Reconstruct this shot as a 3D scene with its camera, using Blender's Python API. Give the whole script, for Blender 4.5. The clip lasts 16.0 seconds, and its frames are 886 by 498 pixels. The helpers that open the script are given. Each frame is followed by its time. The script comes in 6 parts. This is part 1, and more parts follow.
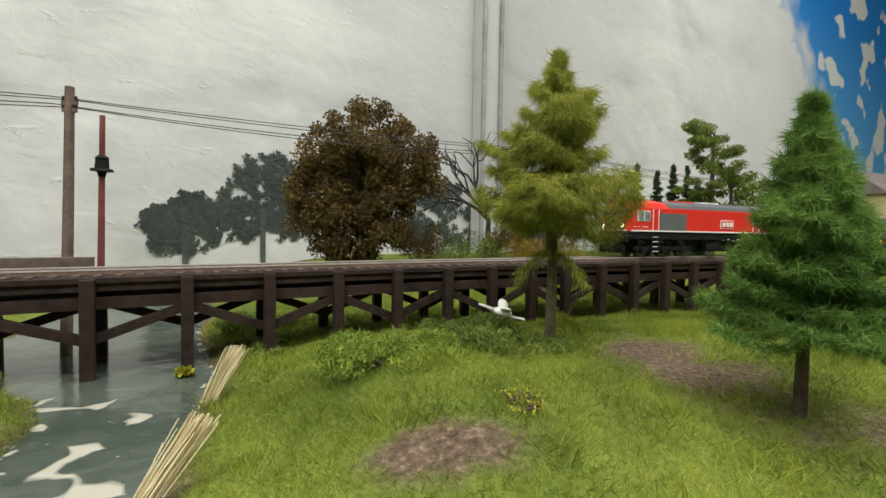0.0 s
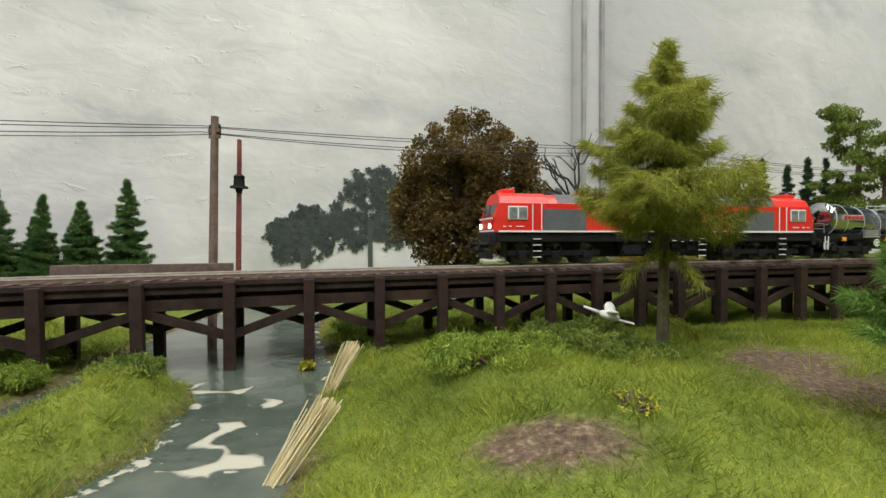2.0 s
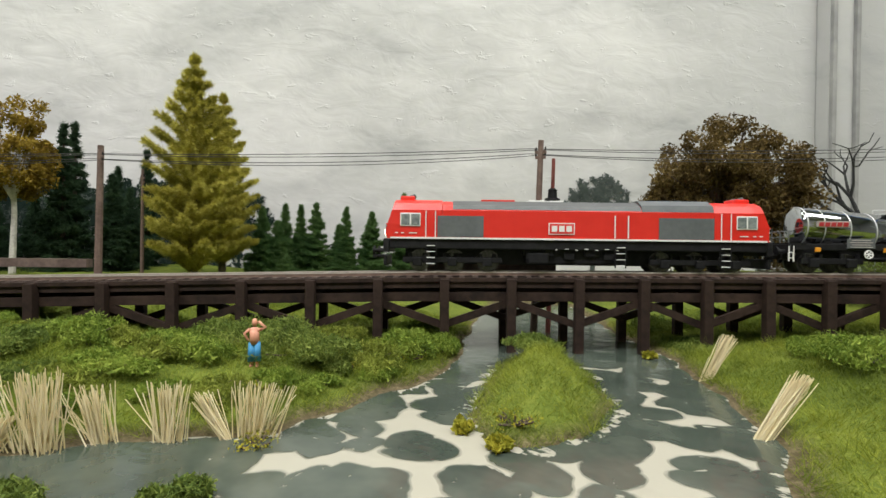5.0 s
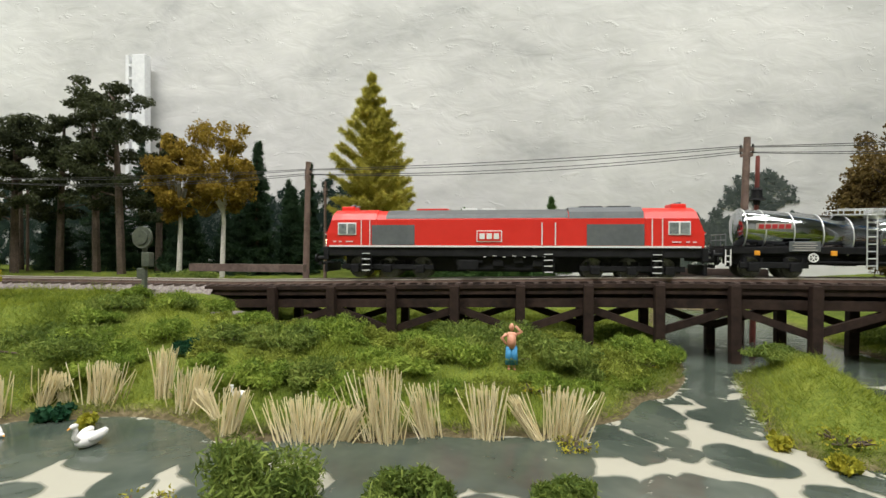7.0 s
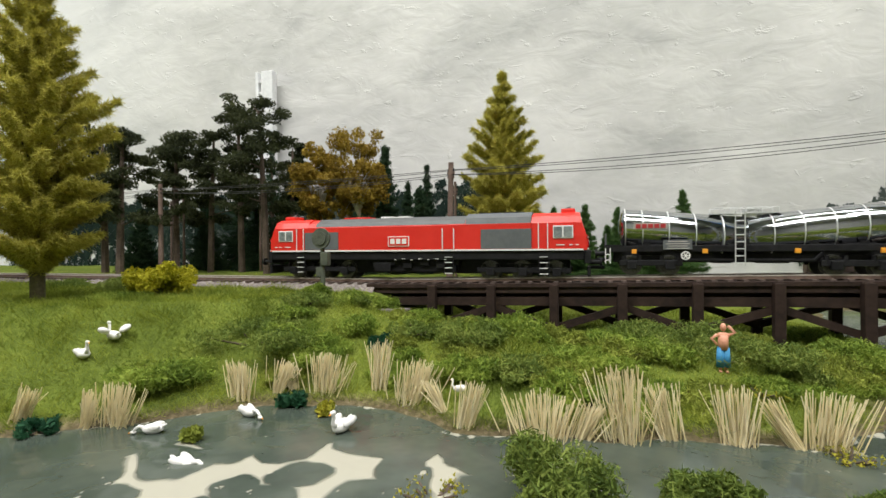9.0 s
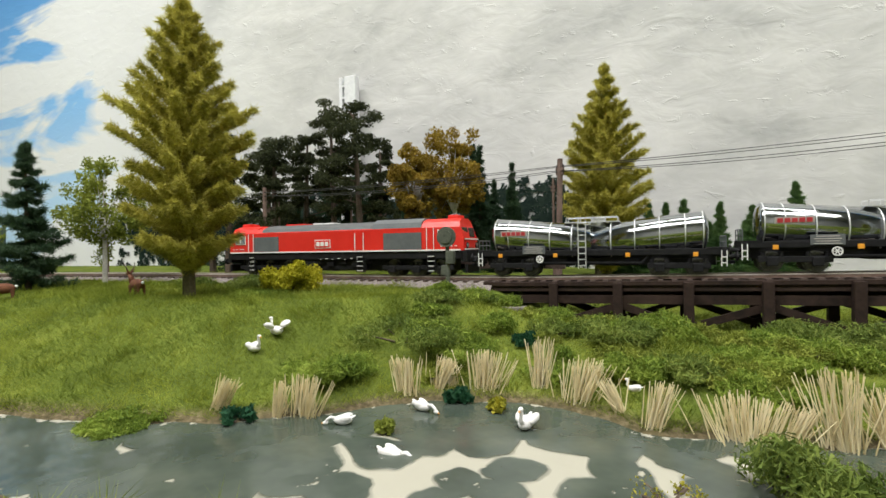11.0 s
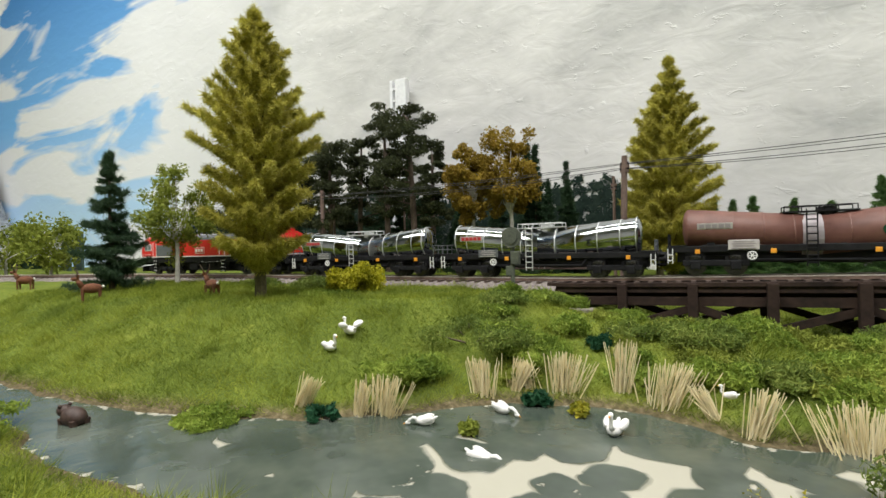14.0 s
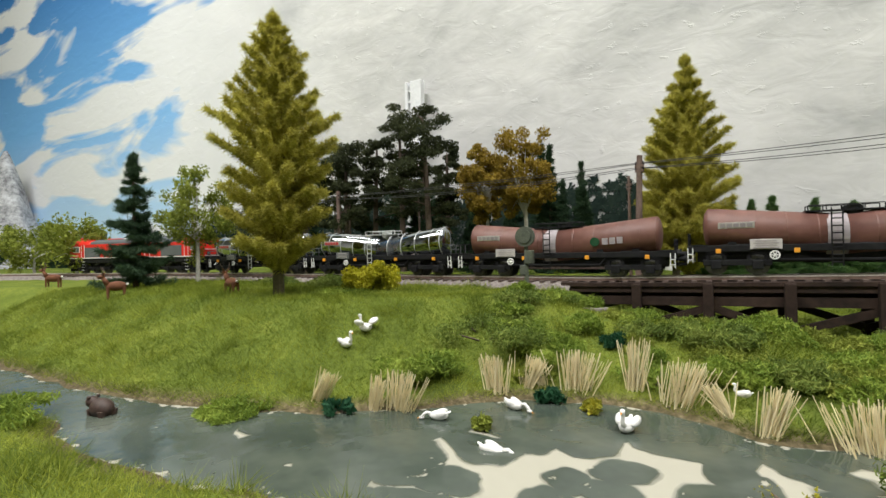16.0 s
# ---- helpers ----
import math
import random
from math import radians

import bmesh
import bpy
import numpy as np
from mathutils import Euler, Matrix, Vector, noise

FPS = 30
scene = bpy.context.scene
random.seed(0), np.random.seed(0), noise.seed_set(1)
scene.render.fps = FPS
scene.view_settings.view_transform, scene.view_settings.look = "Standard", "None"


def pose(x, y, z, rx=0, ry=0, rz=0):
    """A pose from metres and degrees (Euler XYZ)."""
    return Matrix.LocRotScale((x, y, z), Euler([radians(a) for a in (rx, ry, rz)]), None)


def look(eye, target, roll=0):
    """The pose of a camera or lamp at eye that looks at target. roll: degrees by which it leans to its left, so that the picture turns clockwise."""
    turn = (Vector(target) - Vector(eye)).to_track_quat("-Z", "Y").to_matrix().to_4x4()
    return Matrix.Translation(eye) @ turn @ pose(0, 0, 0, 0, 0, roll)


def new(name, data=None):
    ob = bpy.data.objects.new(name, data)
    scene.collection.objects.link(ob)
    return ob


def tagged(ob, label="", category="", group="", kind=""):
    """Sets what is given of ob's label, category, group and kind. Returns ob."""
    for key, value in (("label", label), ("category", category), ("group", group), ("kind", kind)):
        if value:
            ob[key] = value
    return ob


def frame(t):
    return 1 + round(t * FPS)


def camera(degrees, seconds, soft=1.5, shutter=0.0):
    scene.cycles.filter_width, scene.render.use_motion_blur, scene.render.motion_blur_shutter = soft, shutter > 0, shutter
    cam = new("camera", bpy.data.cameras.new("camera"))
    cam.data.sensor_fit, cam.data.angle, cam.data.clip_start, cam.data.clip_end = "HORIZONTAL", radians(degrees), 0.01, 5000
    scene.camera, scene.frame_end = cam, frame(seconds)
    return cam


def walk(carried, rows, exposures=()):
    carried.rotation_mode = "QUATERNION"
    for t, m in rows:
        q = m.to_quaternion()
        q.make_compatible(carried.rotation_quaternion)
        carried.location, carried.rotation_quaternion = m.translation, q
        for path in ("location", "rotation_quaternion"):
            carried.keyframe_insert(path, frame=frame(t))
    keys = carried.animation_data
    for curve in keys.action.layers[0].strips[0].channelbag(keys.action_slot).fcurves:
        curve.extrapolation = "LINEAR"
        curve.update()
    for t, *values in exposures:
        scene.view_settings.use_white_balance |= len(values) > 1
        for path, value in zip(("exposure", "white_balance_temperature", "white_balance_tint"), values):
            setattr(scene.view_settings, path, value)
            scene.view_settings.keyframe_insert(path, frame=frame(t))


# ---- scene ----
cam = camera(86.4, 16.0)
PATH = [
    (0, (0.0, 0.022, 0.066), (-0.133, 2.016, -0.011), 1.0),
    (0.5, (-0.001, 0.021, 0.064), (-0.22, 2.008, 0.006), 0.6),
    (1, (0.0, 0.021, 0.063), (-0.334, 1.992, 0.019), 0.3),
    (1.5, (-0.001, 0.019, 0.063), (-0.439, 1.97, 0.022), 0.1),
    (2, (-0.001, 0.018, 0.063), (-0.543, 1.943, 0.023), -0.1),
    (2.5, (-0.003, 0.015, 0.063), (-0.644, 1.909, 0.028), -0.0),
    (3, (-0.008, 0.01, 0.062), (-0.748, 1.868, 0.028), 0.1),
    (3.5, (-0.023, -0.006, 0.063), (-0.867, 1.807, 0.02), 0.1),
    (4, (-0.041, -0.027, 0.063), (-0.97, 1.744, 0.025), 0.4),
    (4.5, (-0.062, -0.045, 0.061), (-1.083, 1.674, 0.032), 0.4),
    (4.7, (-0.069, -0.052, 0.061), (-1.122, 1.649, 0.038), 0.5),
    (6.8, (-0.129, -0.103, 0.063), (-1.485, 1.368, 0.061), 0.5),
    (7, (-0.132, -0.108, 0.063), (-1.517, 1.335, 0.054), 0.2),
    (7.5, (-0.142, -0.116, 0.062), (-1.589, 1.266, 0.049), -0.1),
    (8, (-0.151, -0.127, 0.062), (-1.646, 1.201, 0.05), -0.1),
    (8.5, (-0.16, -0.138, 0.063), (-1.709, 1.127, 0.053), -0.3),
    (9, (-0.167, -0.146, 0.062), (-1.764, 1.057, 0.053), -0.5),
    (9.5, (-0.174, -0.158, 0.063), (-1.812, 0.989, 0.054), -0.6),
    (10, (-0.182, -0.167, 0.062), (-1.854, 0.93, 0.056), -0.7),
    (10.2, (-0.184, -0.171, 0.062), (-1.867, 0.91, 0.055), -0.8),
    (12.5, (-0.201, -0.192, 0.062), (-1.972, 0.738, 0.053), -1.1),
    (13, (-0.201, -0.194, 0.062), (-1.984, 0.712, 0.056), -1.2),
    (13.5, (-0.201, -0.194, 0.062), (-1.994, 0.691, 0.057), -1.2),
    (14, (-0.2, -0.194, 0.062), (-2.003, 0.672, 0.059), -1.3),
    (14.5, (-0.199, -0.194, 0.062), (-2.01, 0.654, 0.06), -1.3),
    (15, (-0.198, -0.195, 0.061), (-2.016, 0.638, 0.062), -1.3),
    (15.5, (-0.197, -0.195, 0.061), (-2.022, 0.624, 0.062), -1.3),
    (16, (-0.197, -0.195, 0.061), (-2.026, 0.614, 0.063), -1.2),
]
walk(cam, [(t, look(eye, target, roll)) for t, eye, target, roll in PATH])

from collections import defaultdict

# ---- world, lamps, exposure ----
world = bpy.data.worlds.new("room_air")
scene.world = world
world.use_nodes = True
world.node_tree.nodes["Background"].inputs[0].default_value = (0.9, 0.95, 1.0, 1)
world.node_tree.nodes["Background"].inputs[1].default_value = 0.25
scene.view_settings.exposure = 0.0


def ceiling_lamp(x, y, z, w, d, watts, rz, colour):
    la = bpy.data.lights.new("ceiling_panel", "AREA")
    la.shape, la.size, la.size_y, la.energy, la.color = "RECTANGLE", w, d, watts, colour
    ob = new("ceiling_panel_light", la)
    ob.matrix_world = pose(x, y, z, 0, 0, rz)
    return ob


ceiling_lamp(0.15, -0.60, 1.50, 1.5, 0.35, 20.5, 35, (1.0, 0.985, 0.965))
ceiling_lamp(-0.65, -1.10, 1.50, 1.5, 0.35, 29.0, 35, (1.0, 0.985, 0.965))
ceiling_lamp(0.90, 0.25, 1.50, 1.2, 0.35, 21.5, 35, (1.0, 0.985, 0.965))
ceiling_lamp(-0.35, 0.10, 1.56, 1.8, 0.07, 9, 35, (1.0, 0.99, 0.98))


# ---- materials ----
def nodes_of(name):
    m = bpy.data.materials.new(name)
    m.use_nodes = True
    nt = m.node_tree
    return m, nt, nt.nodes["Principled BSDF"]


def ramp(nt, fac, stops):
    r = nt.nodes.new("ShaderNodeValToRGB")
    els = r.color_ramp.elements
    while len(els) < len(stops):
        els.new(0.5)
    for e, (p, c) in zip(els, stops):
        e.position, e.color = p, (*c, 1)
    nt.links.new(fac, r.inputs[0])
    return r.outputs[0]


def noise_tex(nt, scale, detail=4, rough=0.6, vec=None, dist=0.0):
    n = nt.nodes.new("ShaderNodeTexNoise")
    n.inputs["Scale"].default_value, n.inputs["Detail"].default_value = scale, detail
    n.inputs["Roughness"].default_value, n.inputs["Distortion"].default_value = rough, dist
    if vec is None:
        vec = nt.nodes.new("ShaderNodeTexCoord").outputs["Object"]
    nt.links.new(vec, n.inputs["Vector"])
    return n.outputs[0]


def mathn(nt, op, a, b=None, clamp=False):
    n = nt.nodes.new("ShaderNodeMath")
    n.operation, n.use_clamp = op, clamp
    for i, v in enumerate((a, b)):
        if v is None:
            continue
        if isinstance(v, (int, float)):
            n.inputs[i].default_value = v
        else:
            nt.links.new(v, n.inputs[i])
    return n.outputs[0]


def mixc(nt, fac, a, b, mode="MIX"):
    n = nt.nodes.new("ShaderNodeMix")
    n.data_type, n.blend_type = "RGBA", mode
    for k, v in ((0, fac), (6, a), (7, b)):
        if isinstance(v, (int, float)):
            n.inputs[k].default_value = v
        elif isinstance(v, tuple):
            n.inputs[k].default_value = (*v, 1)
        else:
            nt.links.new(v, n.inputs[k])
    return n.outputs[2]


def bump(nt, bs, height, strength, dist):
    b = nt.nodes.new("ShaderNodeBump")
    b.inputs["Strength"].default_value, b.inputs["Distance"].default_value = strength, dist
    nt.links.new(height, b.inputs["Height"])
    nt.links.new(b.outputs[0], bs.inputs["Normal"])


def surface(name, dark, light, scale=200, rough=0.6, metal=0.0, relief=0.0003, spec=0.5, fine=4.0, streak=None):
    """A surface with large stains and fine grain."""
    m, nt, bs = nodes_of(name)
    tc = nt.nodes.new("ShaderNodeTexCoord").outputs["Object"]
    if streak:
        mp = nt.nodes.new("ShaderNodeMapping")
        mp.inputs["Scale"].default_value = streak
        nt.links.new(tc, mp.inputs[0])
        tc = mp.outputs[0]
    a = noise_tex(nt, scale, 3, 0.6, tc)
    b = noise_tex(nt, scale * fine, 4, 0.7, tc)
    f = mathn(nt, "ADD", mathn(nt, "MULTIPLY", a, 0.6), mathn(nt, "MULTIPLY", b, 0.4))
    nt.links.new(ramp(nt, f, [(0.35, dark), (0.65, light)]), bs.inputs["Base Color"])
    rr = mathn(nt, "ADD", mathn(nt, "MULTIPLY", b, 0.2), rough - 0.1, True)
    nt.links.new(rr, bs.inputs["Roughness"])
    bs.inputs["Metallic"].default_value, bs.inputs["Specular IOR Level"].default_value = metal, spec
    if relief:
        bump(nt, bs, b, 0.5, relief)
    return m


def leafy(name, dark, mid, light, scale=30):
    """Foliage: each leaf has its own tint, whole clumps drift in tone."""
    m, nt, bs = nodes_of(name)
    g = nt.nodes.new("ShaderNodeNewGeometry").outputs["Random Per Island"]
    a = noise_tex(nt, scale, 2)
    a = mathn(nt, "ADD", mathn(nt, "MULTIPLY", mathn(nt, "SUBTRACT", a, 0.5), 1.7), 0.5, True)
    f = mathn(nt, "ADD", mathn(nt, "MULTIPLY", g, 0.42), mathn(nt, "MULTIPLY", a, 0.58))
    nt.links.new(ramp(nt, f, [(0.22, dark), (0.5, mid), (0.78, light)]), bs.inputs["Base Color"])
    bs.inputs["Roughness"].default_value, bs.inputs["Specular IOR Level"].default_value = 0.75, 0.2
    tl = nt.nodes.new("ShaderNodeBsdfTranslucent")
    nt.links.new(bs.inputs["Base Color"].links[0].from_socket, tl.inputs["Color"])
    mx = nt.nodes.new("ShaderNodeMixShader")
    mx.inputs[0].default_value = 0.30
    nt.links.new(bs.outputs[0], mx.inputs[1])
    nt.links.new(tl.outputs[0], mx.inputs[2])
    nt.links.new(mx.outputs[0], nt.nodes["Material Output"].inputs["Surface"])
    return m


def glow(name, colour, strength):
    m, nt, bs = nodes_of(name)
    bs.inputs["Base Color"].default_value = (*colour, 1)
    bs.inputs["Emission Color"].default_value = (*colour, 1)
    bs.inputs["Emission Strength"].default_value = strength
    return m


M = {}
M["timber"] = surface("dark_stained_timber", (0.013, 0.0075, 0.0055), (0.044, 0.026, 0.019), 60, 0.75, spec=0.25)
M["timber_edge"] = surface("worn_timber", (0.075, 0.05, 0.04), (0.16, 0.115, 0.095), 90, 0.7)
M["pole_wood"] = surface("weathered_pole_wood", (0.10, 0.065, 0.05), (0.19, 0.13, 0.105), 120, 0.75)
M["mast_red"] = surface("red_brown_mast_paint", (0.16, 0.035, 0.03), (0.25, 0.07, 0.055), 150, 0.6)
M["rail"] = surface("worn_rail_steel", (0.42, 0.37, 0.32), (0.62, 0.57, 0.51), 300, 0.4, 0.25)
M["rail_side"] = surface("rusty_rail", (0.10, 0.065, 0.05), (0.20, 0.13, 0.10), 200, 0.7)
M["ballast"] = surface("grey_ballast", (0.09, 0.075, 0.065), (0.34, 0.30, 0.27), 420, 0.9, relief=0.002, fine=3)
M["sleeper"] = surface("brown_sleeper", (0.05, 0.035, 0.028), (0.12, 0.085, 0.07), 200, 0.8)
M["red"] = surface("traffic_red_paint", (0.64, 0.022, 0.014), (0.70, 0.030, 0.020), 40, 0.38, relief=0.0)
M["grey"] = surface("dark_grey_paint", (0.095, 0.105, 0.11), (0.13, 0.14, 0.145), 80, 0.5, relief=0.0)
M["roof_grey"] = surface("roof_grey_paint", (0.075, 0.08, 0.08), (0.11, 0.115, 0.115), 80, 0.5, relief=0.0)
M["black"] = surface("black_underframe", (0.006, 0.006, 0.007), (0.017, 0.017, 0.018), 150, 0.6, spec=0.2)
M["white"] = surface("white_paint", (0.72, 0.72, 0.70), (0.82, 0.82, 0.80), 200, 0.5, relief=0.0)
M["silver"] = surface("silver_rail_paint", (0.55, 0.56, 0.56), (0.7, 0.71, 0.71), 200, 0.35, 0.4, relief=0.0)
M["steel"] = surface("wheel_steel", (0.05, 0.048, 0.046), (0.16, 0.155, 0.15), 200, 0.35, 0.5)
M["pane"] = surface("cab_window", (0.12, 0.14, 0.14), (0.30, 0.33, 0.32), 90, 0.12, relief=0.0)
M["pane_dark"] = surface("dark_cab_window", (0.02, 0.025, 0.03), (0.05, 0.05, 0.06), 90, 0.1, relief=0.0)
M["chrome"] = surface("polished_chrome_tank", (0.40, 0.42, 0.44), (0.50, 0.52, 0.54), 30, 0.11, 1.0, relief=0.0)
M["brown_tank"] = surface("red_brown_tank_paint", (0.105, 0.042, 0.032), (0.185, 0.085, 0.065), 35, 0.5, relief=0.0001)
M["grey_band"] = surface("dusty_grey_band", (0.25, 0.22, 0.23), (0.38, 0.34, 0.35), 60, 0.6)
M["label_pale"] = surface("pale_label", (0.45, 0.42, 0.40), (0.58, 0.55, 0.52), 90, 0.6)
M["orange"] = surface("orange_box", (0.75, 0.30, 0.02), (0.85, 0.38, 0.03), 90, 0.5, relief=0.0)
M["red_letter"] = surface("red_lettering", (0.5, 0.04, 0.05), (0.6, 0.06, 0.07), 90, 0.5, relief=0.0)
M["lamp_warm"] = glow("lit_headlight", (1.0, 0.72, 0.42), 9.0)
M["bark"] = surface("brown_bark", (0.05, 0.035, 0.025), (0.13, 0.095, 0.07), 150, 0.9, relief=0.001)
M["bark_green"] = surface("mossy_bark", (0.05, 0.045, 0.02), (0.12, 0.10, 0.05), 150, 0.9, relief=0.001)
M["bark_birch"] = surface("pale_birch_bark", (0.35, 0.33, 0.30), (0.65, 0.63, 0.58), 150, 0.8, relief=0.0005)
M["bark_black"] = surface("black_dead_bark", (0.012, 0.014, 0.014), (0.035, 0.035, 0.033), 150, 0.9)
M["straw"] = leafy("dry_straw", (0.72, 0.62, 0.36), (0.88, 0.79, 0.52), (0.95, 0.89, 0.68), 60)
M["grass"] = leafy("static_grass", (0.085, 0.125, 0.016), (0.175, 0.225, 0.024), (0.34, 0.375, 0.055), 26)
M["lf_spruce"] = leafy("yellow_green_needles", (0.21, 0.19, 0.028), (0.46, 0.42, 0.07), (0.66, 0.61, 0.15), 30)
M["lf_larch"] = leafy("larch_needles", (0.115, 0.135, 0.016), (0.27, 0.29, 0.04), (0.44, 0.45, 0.09), 30)
M["lf_fir"] = leafy("fir_needles", (0.057, 0.125, 0.024), (0.14, 0.25, 0.05), (0.26, 0.38, 0.09), 30)
M["lf_row"] = leafy("small_fir_needles", (0.035, 0.085, 0.026), (0.085, 0.165, 0.048), (0.16, 0.26, 0.08), 30)
M["lf_meadow_fir"] = leafy("bluish_fir_needles", (0.020, 0.045, 0.024), (0.045, 0.085, 0.043), (0.085, 0.135, 0.070), 30)
M["lf_darkfir"] = leafy("dark_fir_needles", (0.013, 0.032, 0.016), (0.03, 0.062, 0.029), (0.058, 0.1, 0.047), 30)
M["lf_pine"] = leafy("dark_pine_needles", (0.016, 0.022, 0.01), (0.042, 0.052, 0.021), (0.085, 0.095, 0.04), 30)
M["lf_autumn"] = leafy("autumn_brown_leaves", (0.05, 0.034, 0.011), (0.125, 0.085, 0.027), (0.22, 0.155, 0.05), 25)
M["lf_gold"] = leafy("golden_leaves", (0.13, 0.085, 0.012), (0.26, 0.175, 0.022), (0.4, 0.29, 0.045), 25)
M["lf_birch"] = leafy("birch_leaves", (0.1, 0.13, 0.018), (0.22, 0.26, 0.038), (0.37, 0.41, 0.08), 25)
M["lf_bush"] = leafy("bush_leaves", (0.085, 0.14, 0.018), (0.19, 0.27, 0.036), (0.33, 0.4, 0.07), 30)
M["lf_dark"] = leafy("dark_bush_leaves", (0.065, 0.105, 0.02), (0.145, 0.2, 0.036), (0.25, 0.3, 0.065), 30)
M["lf_yellow"] = leafy("yellow_bush_leaves", (0.22, 0.22, 0.01), (0.42, 0.40, 0.02), (0.60, 0.55, 0.05), 60)
M["lf_flower"] = leafy("yellow_flowers", (0.17, 0.19, 0.02), (0.34, 0.32, 0.03), (0.52, 0.45, 0.05), 60)
M["lf_teal"] = leafy("teal_water_plant", (0.006, 0.035, 0.015), (0.016, 0.075, 0.032), (0.04, 0.12, 0.055), 60)
M["sil"] = leafy("painted_grey_green", (0.06, 0.08, 0.07), (0.085, 0.105, 0.095), (0.12, 0.14, 0.125), 20)
M["forest"] = leafy("painted_dark_wood", (0.010, 0.022, 0.018), (0.018, 0.036, 0.028), (0.035, 0.058, 0.042), 20)
M["sil_far"] = leafy("painted_pale_grey_green", (0.16, 0.19, 0.18), (0.21, 0.235, 0.22), (0.26, 0.28, 0.26), 20)
M["feather"] = surface("white_feathers", (0.70, 0.69, 0.66), (0.84, 0.83, 0.80), 300, 0.6)
M["skin"] = surface("figure_skin_paint", (0.60, 0.27, 0.17), (0.68, 0.33, 0.22), 300, 0.5)
M["blue_cloth"] = surface("blue_shorts_paint", (0.03, 0.20, 0.42), (0.06, 0.30, 0.55), 300, 0.6)
M["fur"] = surface("brown_fur", (0.085, 0.028, 0.012), (0.19, 0.072, 0.032), 300, 0.85)
M["dark_fur"] = surface("dark_wet_fur", (0.025, 0.014, 0.010), (0.07, 0.04, 0.03), 300, 0.6)
M["signal_green"] = surface("dull_green_metal", (0.05, 0.06, 0.045), (0.11, 0.12, 0.09), 200, 0.6)
M["wire"] = surface("dark_wire", (0.03, 0.03, 0.03), (0.06, 0.06, 0.06), 200, 0.5, relief=0.0)
M["concrete"] = surface("pale_tower_concrete", (0.66, 0.67, 0.69), (0.80, 0.81, 0.82), 60, 0.8)
M["plaster_yellow"] = surface("yellow_house_plaster", (0.42, 0.34, 0.18), (0.55, 0.46, 0.27), 100, 0.85)
# grey of the strips that stand in for shadow lines on the wall boxing
M["conduit"] = surface("boxing_shadow_grey", (0.22, 0.22, 0.22), (0.38, 0.38, 0.37), 12, 0.7)
M["slate"] = surface("slate_roof", (0.10, 0.085, 0.085), (0.20, 0.17, 0.165), 150, 0.8)
M["rock"] = surface("snowy_rock", (0.16, 0.16, 0.17), (0.62, 0.63, 0.65), 28, 0.9, relief=0.01)
M["dark_green_paint"] = surface("dark_green_steel", (0.02, 0.05, 0.045), (0.05, 0.09, 0.08), 150, 0.6)
M["room"] = surface("off_white_room_paint", (0.40, 0.39, 0.375), (0.46, 0.45, 0.435), 4, 0.9)
M["room_floor"] = surface("grey_room_floor", (0.18, 0.17, 0.16), (0.26, 0.25, 0.24), 6, 0.7)


def ground_material():
    m, nt, bs = nodes_of("meadow_ground")
    a = noise_tex(nt, 28, 4)
    b = noise_tex(nt, 420, 4, 0.7)
    f = mathn(nt, "ADD", mathn(nt, "MULTIPLY", a, 0.55), mathn(nt, "MULTIPLY", b, 0.45))
    grass = ramp(nt, f, [(0.3, (0.06, 0.085, 0.016)), (0.5, (0.13, 0.17, 0.028)), (0.7, (0.24, 0.27, 0.05))])
    soil = ramp(nt, b, [(0.35, (0.06, 0.042, 0.028)), (0.55, (0.14, 0.10, 0.068)), (0.72, (0.28, 0.215, 0.15))])
    at = nt.nodes.new("ShaderNodeAttribute")
    at.attribute_name = "bare"
    nt.links.new(mixc(nt, at.outputs["Fac"], grass, soil), bs.inputs["Base Color"])
    bs.inputs["Roughness"].default_value, bs.inputs["Specular IOR Level"].default_value = 0.95, 0.1
    bump(nt, bs, b, 0.8, 0.0025)
    return m


